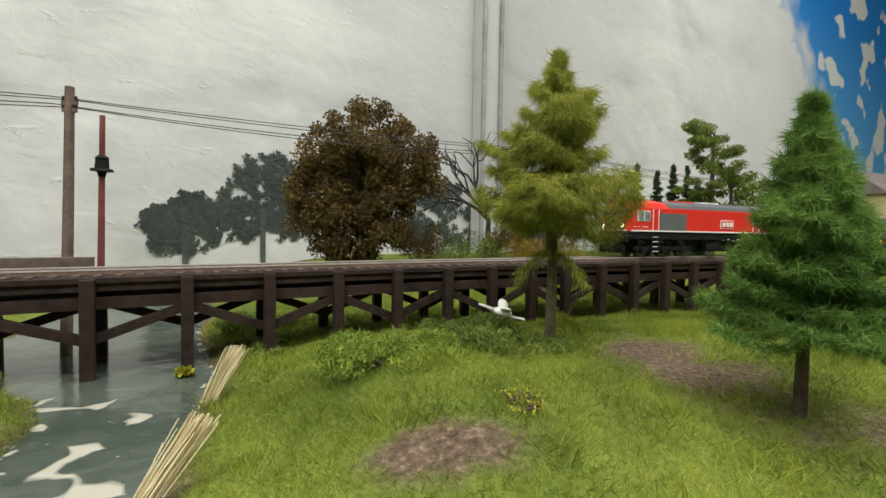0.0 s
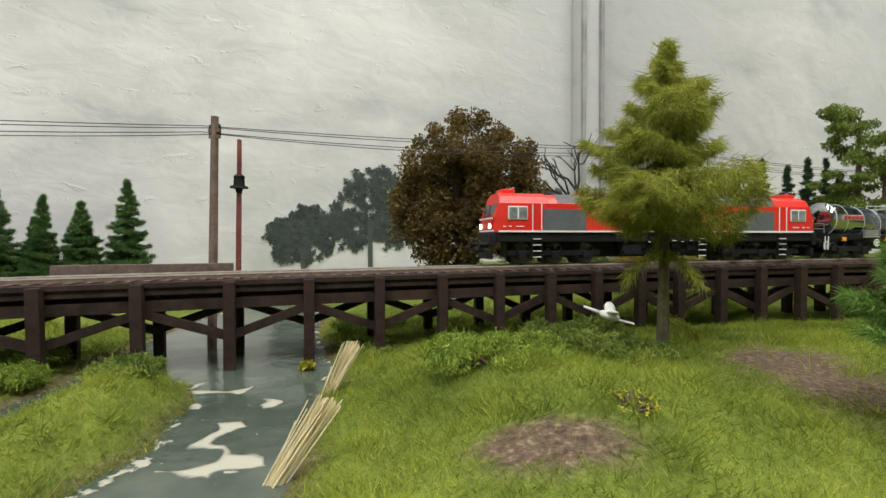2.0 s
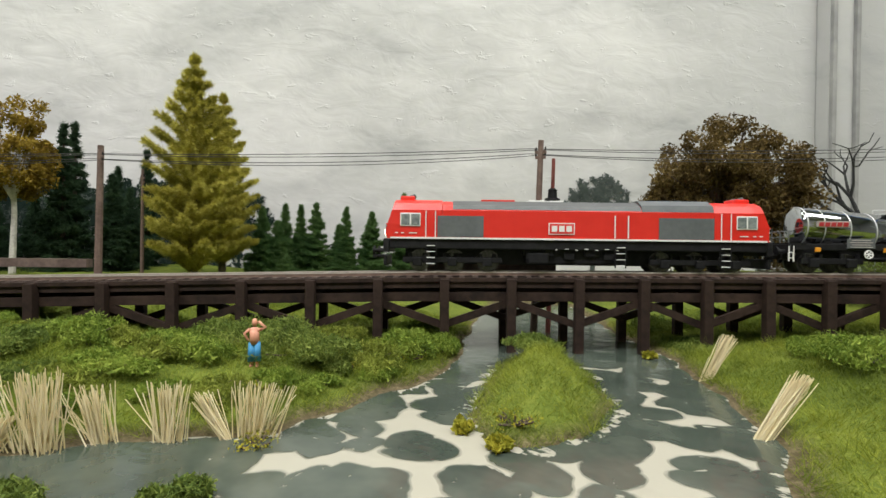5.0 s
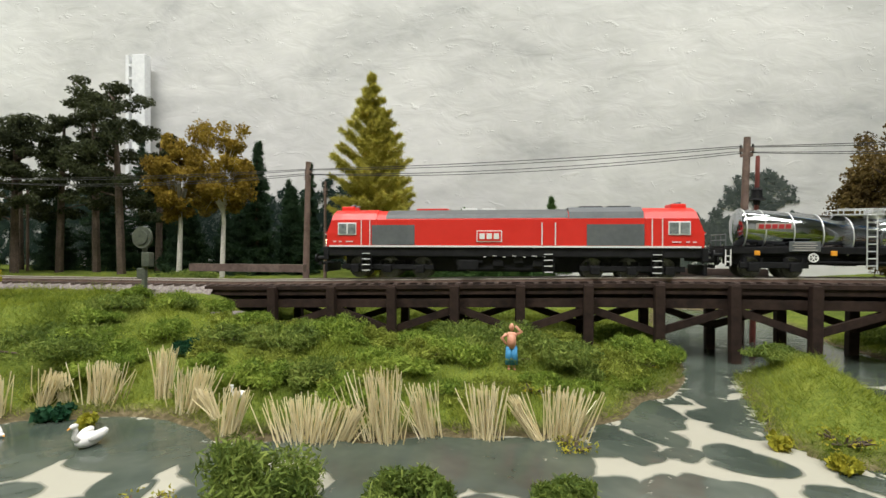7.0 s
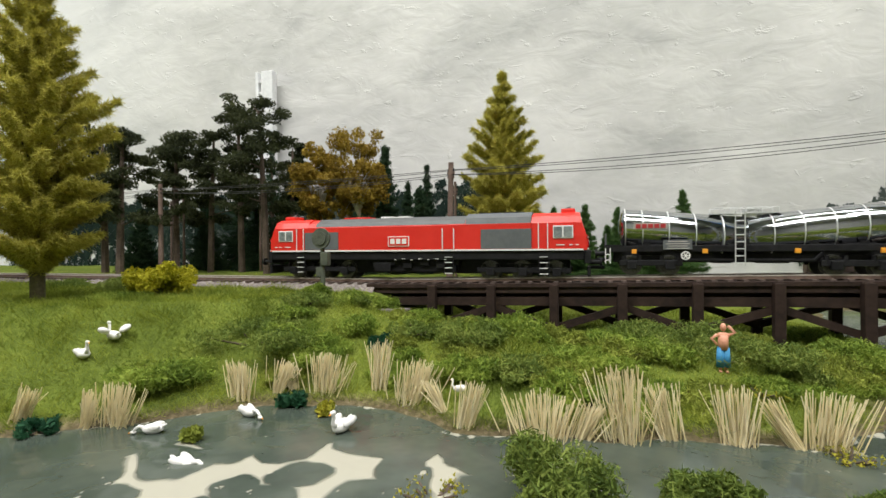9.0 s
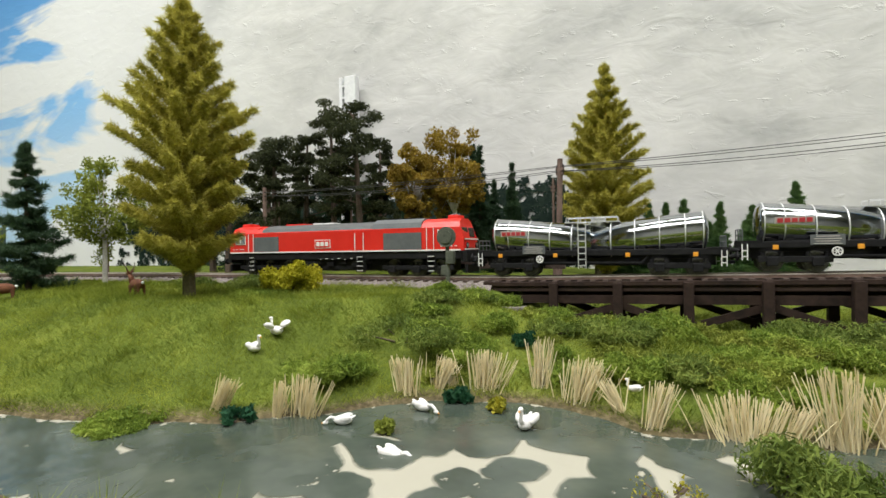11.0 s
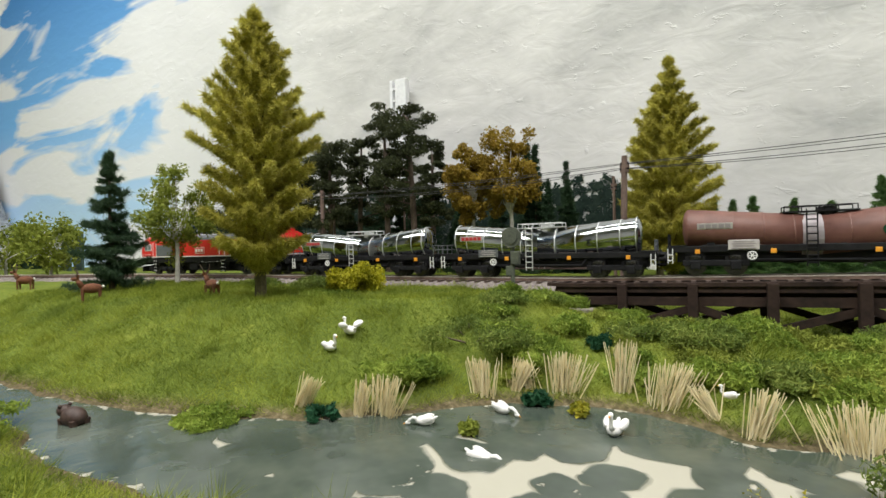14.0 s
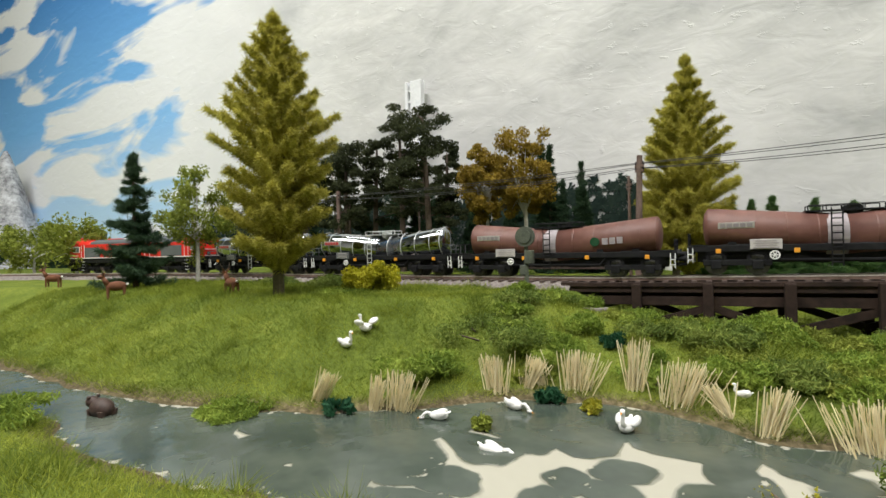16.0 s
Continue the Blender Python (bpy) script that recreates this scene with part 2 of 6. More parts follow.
def water_material():
    m, nt, bs = nodes_of("resin_water")
    tc = nt.nodes.new("ShaderNodeTexCoord").outputs["Object"]
    warp = nt.nodes.new("ShaderNodeTexNoise")
    warp.inputs["Scale"].default_value, warp.inputs["Detail"].default_value = 42, 2
    nt.links.new(tc, warp.inputs["Vector"])
    wv = nt.nodes.new("ShaderNodeVectorMath")
    wv.operation = "MULTIPLY_ADD"
    wv.inputs[1].default_value = (0.016, 0.016, 0.0)
    nt.links.new(warp.outputs["Color"], wv.inputs[0])
    nt.links.new(tc, wv.inputs[2])
    vo = nt.nodes.new("ShaderNodeTexVoronoi")
    vo.voronoi_dimensions, vo.feature = "2D", "F1"
    vo.inputs["Scale"].default_value = 64
    nt.links.new(wv.outputs[0], vo.inputs["Vector"])
    big = noise_tex(nt, 60, 3, 0.55, wv.outputs[0])
    fleck = noise_tex(nt, 150, 3, 0.6, wv.outputs[0])
    at = nt.nodes.new("ShaderNodeAttribute")
    at.attribute_name = "foam"
    # cream foam runs in a net between round dark eddies, and only where the stream breaks
    level = mathn(nt, "ADD", vo.outputs["Distance"], mathn(nt, "MULTIPLY", big, 0.45))
    bar = mathn(nt, "SUBTRACT", 1.17, mathn(nt, "MULTIPLY", at.outputs["Fac"], 0.49))
    net = mathn(nt, "MULTIPLY", mathn(nt, "SUBTRACT", level, bar), 11.0, True)
    sh = nt.nodes.new("ShaderNodeAttribute")
    sh.attribute_name = "rim"
    spots = mathn(nt, "SUBTRACT", mathn(nt, "ADD", fleck, mathn(nt, "MULTIPLY", sh.outputs["Fac"], 0.22)), 0.72)
    mask = mathn(nt, "MAXIMUM", net, mathn(nt, "MULTIPLY", spots, 14.0, True))
    murk = noise_tex(nt, 26, 4, 0.6, tc)
    deep = ramp(nt, murk, [(0.3, (0.032, 0.045, 0.035)), (0.5, (0.062, 0.078, 0.062)), (0.7, (0.105, 0.12, 0.094))])
    nt.links.new(mixc(nt, mask, deep, (0.38, 0.365, 0.295)), bs.inputs["Base Color"])
    nt.links.new(mathn(nt, "ADD", mathn(nt, "MULTIPLY", mask, 0.3), 0.17), bs.inputs["Roughness"])
    ripple = noise_tex(nt, 70, 2, 0.5, wv.outputs[0])
    bump(nt, bs, mathn(nt, "ADD", mathn(nt, "MULTIPLY", ripple, 0.6), mathn(nt, "MULTIPLY", mask, 0.5)), 0.6, 0.0014)
    return m


def sky_wall_material():
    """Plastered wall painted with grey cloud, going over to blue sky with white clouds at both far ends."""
    m, nt, bs = nodes_of("painted_cloud_plaster")
    tc = nt.nodes.new("ShaderNodeTexCoord").outputs["Object"]

    def stretched(sx, sz, tilt):
        mp = nt.nodes.new("ShaderNodeMapping")
        mp.inputs["Scale"].default_value, mp.inputs["Rotation"].default_value = (sx, 1.0, sz), (0, radians(tilt), 0)
        nt.links.new(tc, mp.inputs[0])
        return mp.outputs[0]

    wide = stretched(1.0, 1.9, 0)
    big = noise_tex(nt, 4.2, 4, 0.55, wide, 0.6)
    small = noise_tex(nt, 17, 5, 0.65, wide, 0.4)
    f = mathn(nt, "ADD", mathn(nt, "MULTIPLY", big, 0.7), mathn(nt, "MULTIPLY", small, 0.3))
    cloud = ramp(nt, f, [(0.30, (0.36, 0.365, 0.365)), (0.44, (0.53, 0.53, 0.52)), (0.52, (0.60, 0.597, 0.585)), (0.62, (0.68, 0.675, 0.66))])
    sep = nt.nodes.new("ShaderNodeSeparateXYZ")
    nt.links.new(tc, sep.inputs[0])
    x, z = sep.outputs[0], sep.outputs[2]
    # cloud goes over to a darker grey around x 0.68, broken up by noise
    greyer = mathn(nt, "SUBTRACT", 1.0, mathn(nt, "MULTIPLY", mathn(nt, "ABSOLUTE", mathn(nt, "SUBTRACT", x, 0.68)), 2.6), True)
    greyer = mathn(nt, "MULTIPLY", greyer, mathn(nt, "MULTIPLY", mathn(nt, "SUBTRACT", f, 0.28), 2.6, True), True)
    cloud = mixc(nt, greyer, cloud, (0.34, 0.345, 0.35))
    # whiter cloud past x 1.0, its paint partly making up for weaker lamp light
    bright = mathn(nt, "MULTIPLY", mathn(nt, "SUBTRACT", x, 1.0), 1.6, True)
    cloud = mixc(nt, mathn(nt, "MULTIPLY", bright, 0.75), cloud, (0.80, 0.80, 0.81))
    # west end: long drifting streaks, thinning out towards the grey
    streak = noise_tex(nt, 2.6, 4, 0.5, stretched(0.8, 3.0, 8), 0.5)
    more = mathn(nt, "ADD", mathn(nt, "MULTIPLY", mathn(nt, "ADD", x, 1.85), 0.16, True), mathn(nt, "MULTIPLY", mathn(nt, "ADD", x, 1.10), 1.3, True))
    white_w = mathn(nt, "MULTIPLY", mathn(nt, "SUBTRACT", mathn(nt, "ADD", streak, more), 0.50), 16.0, True)
    blue_w = ramp(nt, z, [(0.15, (0.50, 0.70, 0.90)), (0.45, (0.19, 0.46, 0.84)), (0.95, (0.03, 0.17, 0.48))])
    west = mixc(nt, white_w, blue_w, (0.80, 0.81, 0.82))
    # east end: small angular white clouds on a strong blue
    puff = noise_tex(nt, 7.5, 2, 0.35, stretched(1.0, 1.25, -20), 0.0)
    white_e = mathn(nt, "MULTIPLY", mathn(nt, "SUBTRACT", puff, 0.56), 40.0, True)
    east = mixc(nt, white_e, ramp(nt, z, [(0.2, (0.16, 0.50, 0.90)), (0.8, (0.02, 0.24, 0.72))]), (0.80, 0.81, 0.82))
    in_w = mathn(nt, "MULTIPLY", mathn(nt, "SUBTRACT", -0.70, x), 1.8, True)
    lean = mathn(nt, "ADD", x, mathn(nt, "ADD", mathn(nt, "MULTIPLY", z, 1.2), mathn(nt, "MULTIPLY", puff, 0.7)))
    in_e = mathn(nt, "MULTIPLY", mathn(nt, "SUBTRACT", lean, 2.86), 6.0, True)
    nt.links.new(mixc(nt, in_e, mixc(nt, in_w, cloud, west), east), bs.inputs["Base Color"])
    bs.inputs["Roughness"].default_value, bs.inputs["Specular IOR Level"].default_value = 0.85, 0.2
    lump = noise_tex(nt, 22, 3, 0.5, wide, 0.7)
    grit = noise_tex(nt, 42, 4, 0.6, wide, 0.5)
    h = mathn(nt, "ADD", mathn(nt, "MULTIPLY", lump, 0.5), mathn(nt, "MULTIPLY", mathn(nt, "MULTIPLY", mathn(nt, "SUBTRACT", grit, 0.62), 3.0, True), 0.7))
    bump(nt, bs, h, 0.42, 0.006)
    return m


M["ground"] = ground_material()
M["water"] = water_material()
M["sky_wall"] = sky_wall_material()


# ---- mesh helpers ----
def mesh_of(bm, material, name="mesh", smooth=False):
    me = bpy.data.meshes.new(name)
    bm.to_mesh(me)
    bm.free()
    me.materials.append(material)
    if smooth:
        for p in me.polygons:
            p.use_smooth = True
    return me


def part(name, bm, material, parent=None, label="", smooth=False, at=None):
    me = bm if isinstance(bm, bpy.types.Mesh) else mesh_of(bm, material, name, smooth)
    ob = new(name, me)
    if parent is not None:
        ob.parent = parent
    if at is not None:
        ob.matrix_basis = at
    if label:
        tagged(ob, label)
    return ob


def thing(name, m, label, category, group="", kind=""):
    ob = new(name)
    ob.empty_display_size = 0.01
    ob.matrix_basis = m
    return tagged(ob, label, category, group, kind)


def box(bm, cx, cy, cz, lx, ly, lz, m=None, bevel=0.0):
    r = bmesh.ops.create_cube(bm, size=1, matrix=(m or Matrix()) @ Matrix.Translation((cx, cy, cz)) @ Matrix.Diagonal((lx, ly, lz, 1)))
    if bevel:
        es = list({e for v in r["verts"] for e in v.link_edges})
        bmesh.ops.bevel(bm, geom=es, offset=bevel, segments=2, affect="EDGES", profile=0.6)
    return bm


def boxes(*rows, bevel=0.0):
    bm = bmesh.new()
    for r in rows:
        box(bm, *r, bevel=bevel)
    return bm


def rod(bm, a, b, r0, r1=None, seg=8):
    a, b = Vector(a), Vector(b)
    q = (b - a).to_track_quat("Z", "Y").to_matrix().to_4x4()
    bmesh.ops.create_cone(bm, cap_ends=True, segments=seg, radius1=r0, radius2=r0 if r1 is None else r1, depth=(b - a).length,
                          matrix=Matrix.Translation((a + b) / 2) @ q)
    return bm


def ball(bm, c, r, sx=1.0, sy=1.0, sz=1.0, m=None, u=10, v=7):
    bmesh.ops.create_uvsphere(bm, u_segments=u, v_segments=v, radius=r,
                              matrix=Matrix.Translation(c) @ (m or Matrix()) @ Matrix.Diagonal((sx, sy, sz, 1)))
    return bm


def tube(bm, pts, radii, seg=6):
    """A tapered, bent limb through points, in one skin."""
    pts = [Vector(p) for p in pts]
    side, prev = None, None
    for i, (p, r) in enumerate(zip(pts, radii)):
        d = (pts[min(i + 1, len(pts) - 1)] - pts[max(i - 1, 0)]).normalized()
        ref = side if side is not None else (Vector((1, 0, 0)) if abs(d.x) < 0.8 else Vector((0, 1, 0)))
        side = (ref - d * ref.dot(d)).normalized()
        up = d.cross(side)
        ring = [bm.verts.new(p + (side * math.cos(k * 6.28319 / seg) + up * math.sin(k * 6.28319 / seg)) * r) for k in range(seg)]
        if prev:
            for k in range(seg):
                bm.faces.new((prev[k], prev[(k + 1) % seg], ring[(k + 1) % seg], ring[k]))
        else:
            bm.faces.new(ring[::-1])
        prev = ring
    bm.faces.new(prev)
    return bm


def extrude_profile(bm, prof, x0, x1, inset=0.0):
    """A profile of (y, z) drawn along x; both ends closed."""
    a = [bm.verts.new((x0, y, z)) for y, z in prof]
    b = [bm.verts.new((x1, y, z)) for y, z in prof]
    n = len(prof)
    for i in range(n):
        bm.faces.new((a[i], a[(i + 1) % n], b[(i + 1) % n], b[i]))
    bm.faces.new(a[::-1])
    bm.faces.new(b)
    bmesh.ops.recalc_face_normals(bm, faces=bm.faces)
    return bm


def tri_mesh(name, verts, material):
    """Loose triangles from an (n, 3, 3) array."""
    n = len(verts)
    me = bpy.data.meshes.new(name)
    me.vertices.add(n * 3)
    me.vertices.foreach_set("co", np.ascontiguousarray(verts, dtype=np.float32).ravel())
    me.loops.add(n * 3)
    me.loops.foreach_set("vertex_index", np.arange(n * 3, dtype=np.int32))
    me.polygons.add(n)
    me.polygons.foreach_set("loop_start", np.arange(0, n * 3, 3, dtype=np.int32))
    me.update(calc_edges=True)
    me.materials.append(material)
    return me


def grid_mesh(name, X, Y, Z, material, keep=None):
    h, w = X.shape
    idx = np.arange(h * w).reshape(h, w)
    f = np.stack([idx[:-1, :-1], idx[:-1, 1:], idx[1:, 1:], idx[1:, :-1]], -1).reshape(-1, 4)
    if keep is not None:
        f = f[keep.ravel()[f].all(1)]
    me = bpy.data.meshes.new(name)
    me.from_pydata(np.stack([X, Y, Z], -1).reshape(-1, 3).tolist(), [], f.tolist())
    for p in me.polygons:
        p.use_smooth = True
    me.materials.append(material)
    return me


def leaves(rng, centres, spread, size, per, up=0.0, flat=1.0, slim=0.35):
    """Small leaf triangles scattered round centres (n, 3); spread: scalar or (n,)."""
    c = np.repeat(np.asarray(centres, float), per, axis=0)
    sp = np.repeat(np.broadcast_to(np.asarray(spread, float), (len(centres),)), per)[:, None]
    d = rng.normal(size=c.shape)
    d /= np.linalg.norm(d, axis=1)[:, None] + 1e-9
    c = c + d * sp * (rng.random((len(c), 1)) ** 0.45) * np.array([1, 1, flat])
    a = rng.normal(size=c.shape) + np.array([0, 0, up])
    a /= np.linalg.norm(a, axis=1)[:, None]
    b = np.cross(a, rng.normal(size=c.shape))
    b /= np.linalg.norm(b, axis=1)[:, None] + 1e-9
    s = size * (0.6 + 0.8 * rng.random((len(c), 1)))
    return np.stack([c - a * s * 0.5 - b * s * slim, c - a * s * 0.5 + b * s * slim, c + a * s * 0.6], 1)


def needles(rng, pts, dirs, length, width, per, droop=0.0, lay=0.75):
    """Needle triangles standing off twigs at pts (n,3), leaning along dirs."""
    c = np.repeat(pts, per, axis=0)
    d = np.repeat(dirs, per, axis=0)
    r = rng.normal(size=c.shape)
    r /= np.linalg.norm(r, axis=1)[:, None] + 1e-9
    a = d * 0.55 + r * lay + np.array([0, 0, -droop])
    a /= np.linalg.norm(a, axis=1)[:, None] + 1e-9
    b = np.cross(a, rng.normal(size=c.shape))
    b /= np.linalg.norm(b, axis=1)[:, None] + 1e-9
    L = length * (0.5 + 0.8 * rng.random((len(c), 1)))
    c = c + rng.normal(size=c.shape) * length * 0.18
    return np.stack([c - b * width * 0.5, c + b * width * 0.5, c + a * L], 1)


# ---- the plan: track line, river, ground ----
P8 = np.array([-0.197, 0.191])
UA = np.array([math.cos(radians(34)), math.sin(radians(34))])
NA = np.array([-UA[1], UA[0]])
SPAN = 0.0386


def post_s(k):
    """Where the k-th pair of posts stands, counted from the post in mid-river."""
    return k * SPAN if k < 0 else 0.0395 * k - 0.00073 * k * k if k < 9 else 0.2964 + 0.030 * (k - 9)



def bow(x):
    """Sideways bend of the line of front posts along the chord; beyond the spruce the track turns back towards the meadow."""
    xc = np.clip(x, -0.12, 0.30)
    d = -0.357 * xc - 0.01286
    far = np.clip(-0.65 - x, 0, 0.40)
    turn = 0.52 * far ** 2 + 0.416 * np.clip(-1.05 - x, 0, None)
    return -0.1785 * xc ** 2 - 0.01286 * xc - 0.00307 + d * (x - xc) - turn, d + 1.04 * far


_cx = np.linspace(-2.6, 1.6, 4201)
_cy, _cd = bow(_cx)
_cs = np.concatenate([[0], np.cumsum(np.hypot(np.diff(_cx), np.diff(_cy)))])
_cs -= np.interp(0, _cx, _cs)
CENTRE = 0.0185


def track(s, off=0.0):
    """Place at s metres along the track (to the right), off metres behind the front posts, and the heading in degrees."""
    x = float(np.interp(s, _cs, _cx))
    y, d = bow(x)
    l = math.hypot(1, d)
    p = P8 + (x - d / l * off) * UA + (y + off / l) * NA
    return float(p[0]), float(p[1]), 34 + math.degrees(math.atan(d))


def along(x, y):
    """Rough track coordinates (s, off) of places."""
    rx, ry = x - P8[0], y - P8[1]
    s, q = rx * UA[0] + ry * UA[1], rx * NA[0] + ry * NA[1]
    return s, q - bow(s)[0]


def post_top(s):
    return 0.0425 + 0.008 * float(np.clip(s, -0.3, 0.4)) - 0.014 * float(np.clip(-0.05 - s, 0, 0.25))


def rail_top(s):
    return post_top(s) + 0.0036


RIVER = [(-0.068, 0.117), (-0.083, 0.153), (-0.098, 0.190), (-0.121, 0.238), (-0.150, 0.275), (-0.185, 0.335), (-0.235, 0.420),
         (-0.315, 0.410), (-0.275, 0.290), (-0.236, 0.200), (-0.209, 0.150), (-0.202, 0.116), (-0.207, 0.076), (-0.207, 0.036), (-0.231, 0.016),
         (-0.254, -0.010), (-0.288, -0.046), (-0.322, -0.050), (-0.345, -0.070), (-0.360, -0.090), (-0.366, -0.122), (-0.378, -0.160),
         (-0.394, -0.190), (-0.427, -0.225), (-0.456, -0.254), (-0.518, -0.299), (-0.66, -0.40), (-0.62, -0.44), (-0.50, -0.315),
         (-0.421, -0.262), (-0.378, -0.243), (-0.345, -0.215), (-0.300, -0.165), (-0.255, -0.115), (-0.215, -0.062), (-0.165, -0.010),
         (-0.105, 0.030), (-0.070, 0.062)]
ISLAND = [(-0.180, 0.186), (-0.190, 0.160), (-0.175, 0.112), (-0.162, 0.082), (-0.146, 0.067), (-0.132, 0.074), (-0.121, 0.093),
          (-0.121, 0.128), (-0.140, 0.164), (-0.160, 0.184)]


def signed(poly, x, y):
    """Distance to a polygon's outline, negative inside."""
    x, y = np.asarray(x, float), np.asarray(y, float)
    best, inside = np.full(x.shape, 1e9), np.zeros(x.shape, bool)
    for (ax, ay), (bx, by) in zip(poly, poly[1:] + poly[:1]):
        dx, dy = bx - ax, by - ay
        k = np.clip(((x - ax) * dx + (y - ay) * dy) / (dx * dx + dy * dy), 0, 1)
        best = np.minimum(best, np.hypot(x - ax - k * dx, y - ay - k * dy))
        if dy:
            inside ^= ((ay > y) != (by > y)) & (x < dx * (y - ay) / dy + ax)
    return np.where(inside, -best, best)


def smooth(a, b, v):
    k = np.clip((v - a) / (b - a), 0, 1)
    return k * k * (3 - 2 * k)


def wobble(x, y, f, seed):
    r = np.random.default_rng(seed)
    out = np.zeros(np.shape(x))
    for k in range(6):
        a, p, g = r.random() * 6.28, r.random() * 6.28, f * (0.7 + 0.9 * r.random())
        out = out + np.sin((x * np.cos(a) + y * np.sin(a)) * g + p)
    return out / 6


def shore(x, y):
    """Distance from the uneven waterline, positive on land."""
    return signed(RIVER, x, y) + wobble(x, y, 150, 21) * 0.0035 + wobble(x, y, 420, 22) * 0.0016


def islet(x, y):
    return -signed(ISLAND, x, y) + wobble(x, y, 170, 23) * 0.003 + wobble(x, y, 430, 24) * 0.0015


def ground(x, y):
    """Height of the land; below the water inside the river."""
    x, y = np.asarray(x, float), np.asarray(y, float)
    d = shore(x, y)
    s, q = along(x, y)
    left = smooth(-0.16, -0.36, s)
    front = smooth(0.02, -0.06, q)
    near = np.exp(-((q - 0.015) / 0.055) ** 2) * smooth(-0.33, -0.27, s)
    top = 0.013 + 0.0185 * left
    top = top + (0.0055 + 0.004 * smooth(-0.2, -0.27, s) - top) * near
    top = top + 0.006 * np.exp(-(((x - 0.0) / 0.05) ** 2 + ((y - 0.16) / 0.05) ** 2))
    top = top + 0.016 * smooth(0.10, 0.28, q) * smooth(0.12, 0.3, s)
    top = top - 0.006 * smooth(-0.12, -0.25, q)
    h = top * smooth(-0.004, 0.075 + 0.015 * left, d) + 0.002 * smooth(-0.002, 0.006, d) - 0.006 * smooth(0.0, -0.02, d)
    bank = smooth(-0.028, -0.004, q) * smooth(0.075, 0.050, q)
    level = np.where(s < 0, 0.0325, 0.0385)
    h = np.where(s < -0.2, h + (level - h) * bank * smooth(-0.285, -0.315, s), h)
    h = np.where(s > 0.2, h + (level - h) * bank * smooth(0.60, 0.68, s), h)
    i = islet(x, y)
    h = np.maximum(h, np.where(i > 0, 0.015 * smooth(0, 0.026, i), -1))
    land = smooth(0.0, 0.02, np.maximum(d, i))
    return h + (wobble(x, y, 90, 1) * 0.0016 + wobble(x, y, 260, 2) * 0.0008) * land


def bare_soil(x, y):
    e = np.exp(-(((x + 0.004) / 0.023) ** 2 + ((y - 0.127) / 0.014) ** 2))
    e = np.maximum(e, np.exp(-(((x - 0.083) / 0.036) ** 2 + ((y - 0.214) / 0.062) ** 2)))
    e = np.maximum(e, 0.9 * np.exp(-(((x - 0.13) / 0.05) ** 2 + ((y - 0.15) / 0.03) ** 2)))
    return np.clip((e + wobble(x, y, 150, 5) * 0.25 + wobble(x, y, 480, 6) * 0.22 - 0.33) * 2.2, 0, 1)


def z_at(x, y):
    return float(ground(np.array([x]), np.array([y]))[0])


# ---- large structure ----
# foaming stretches of the river: from, to, half width, strength
FOAM = (((-0.185, 0.040), (-0.158, 0.060), 0.030, 1.0), ((-0.088, 0.075), (-0.100, 0.130), 0.020, 0.95), ((-0.100, 0.130), (-0.118, 0.170), 0.015, 0.8),
        ((-0.112, 0.060), (-0.150, 0.045), 0.022, 0.9), ((-0.140, 0.190), (-0.160, 0.180), 0.012, 0.6), ((-0.175, 0.150), (-0.192, 0.110), 0.009, 0.8),
        ((-0.192, 0.110), (-0.180, 0.060), 0.016, 0.8), ((-0.200, 0.000), (-0.170, 0.025), 0.018, 0.85),
        ((-0.312, -0.142), (-0.285, -0.095), 0.028, 1.0), ((-0.285, -0.095), (-0.255, -0.045), 0.018, 0.85))


def build_ground():
    fx = np.concatenate([np.linspace(-3.6, -0.75, 150), np.arange(-0.745, 0.36, 0.0045), np.linspace(0.37, 4.2, 200)])
    fy = np.concatenate([np.linspace(-4.0, -0.46, 170), np.arange(-0.455, 0.52, 0.0045), np.linspace(0.53, 2.6, 110)])
    X, Y = np.meshgrid(fx, fy)
    Z = ground(X, Y)
    c, n = math.cos(radians(WALL_TURN)), math.sin(radians(WALL_TURN))
    wx, wy = (X - WALL_AT[0]) * c + (Y - WALL_AT[1]) * n, (Y - WALL_AT[1]) * c - (X - WALL_AT[0]) * n
    me = grid_mesh("ground", X, Y, Z, M["ground"], (np.abs(wx) < 3.335) & (wy < 0.037) & (wy > -2.635))
    at = me.attributes.new("bare", "FLOAT", "POINT")
    at.data.foreach_set("value", np.maximum(bare_soil(X, Y), 0.85 * smooth(0.009, 0.001, np.maximum(shore(X, Y), islet(X, Y)))).ravel().astype(np.float32))
    ob = new("ground", me)
    tagged(ob, "green static grass ground with bare brown soil patches", "ground", kind="structure")
    X, Y = np.meshgrid(np.arange(-0.72, 0.0, 0.003), np.arange(-0.46, 0.45, 0.003))
    edge = np.minimum(np.abs(shore(X, Y)), np.abs(islet(X, Y)))
    me = grid_mesh("water", X, Y, X * 0, M["water"])
    f = np.zeros(X.shape)
    for (ax, ay), (bx, by), r, k in FOAM:
        dx, dy = bx - ax, by - ay
        u = np.clip(((X - ax) * dx + (Y - ay) * dy) / (dx * dx + dy * dy), 0, 1)
        f = np.maximum(f, k * smooth(r * 1.25, r * 0.4, np.hypot(X - ax - u * dx, Y - ay - u * dy)))
    for key, val in (("foam", f), ("rim", smooth(0.007, 0.001, edge) + 0.35 * f)):
        at = me.attributes.new(key, "FLOAT", "POINT")
        at.data.foreach_set("value", val.ravel().astype(np.float32))
    tagged(new("water", me), "dark grey-green glossy river water with cream foam", "water", kind="structure")


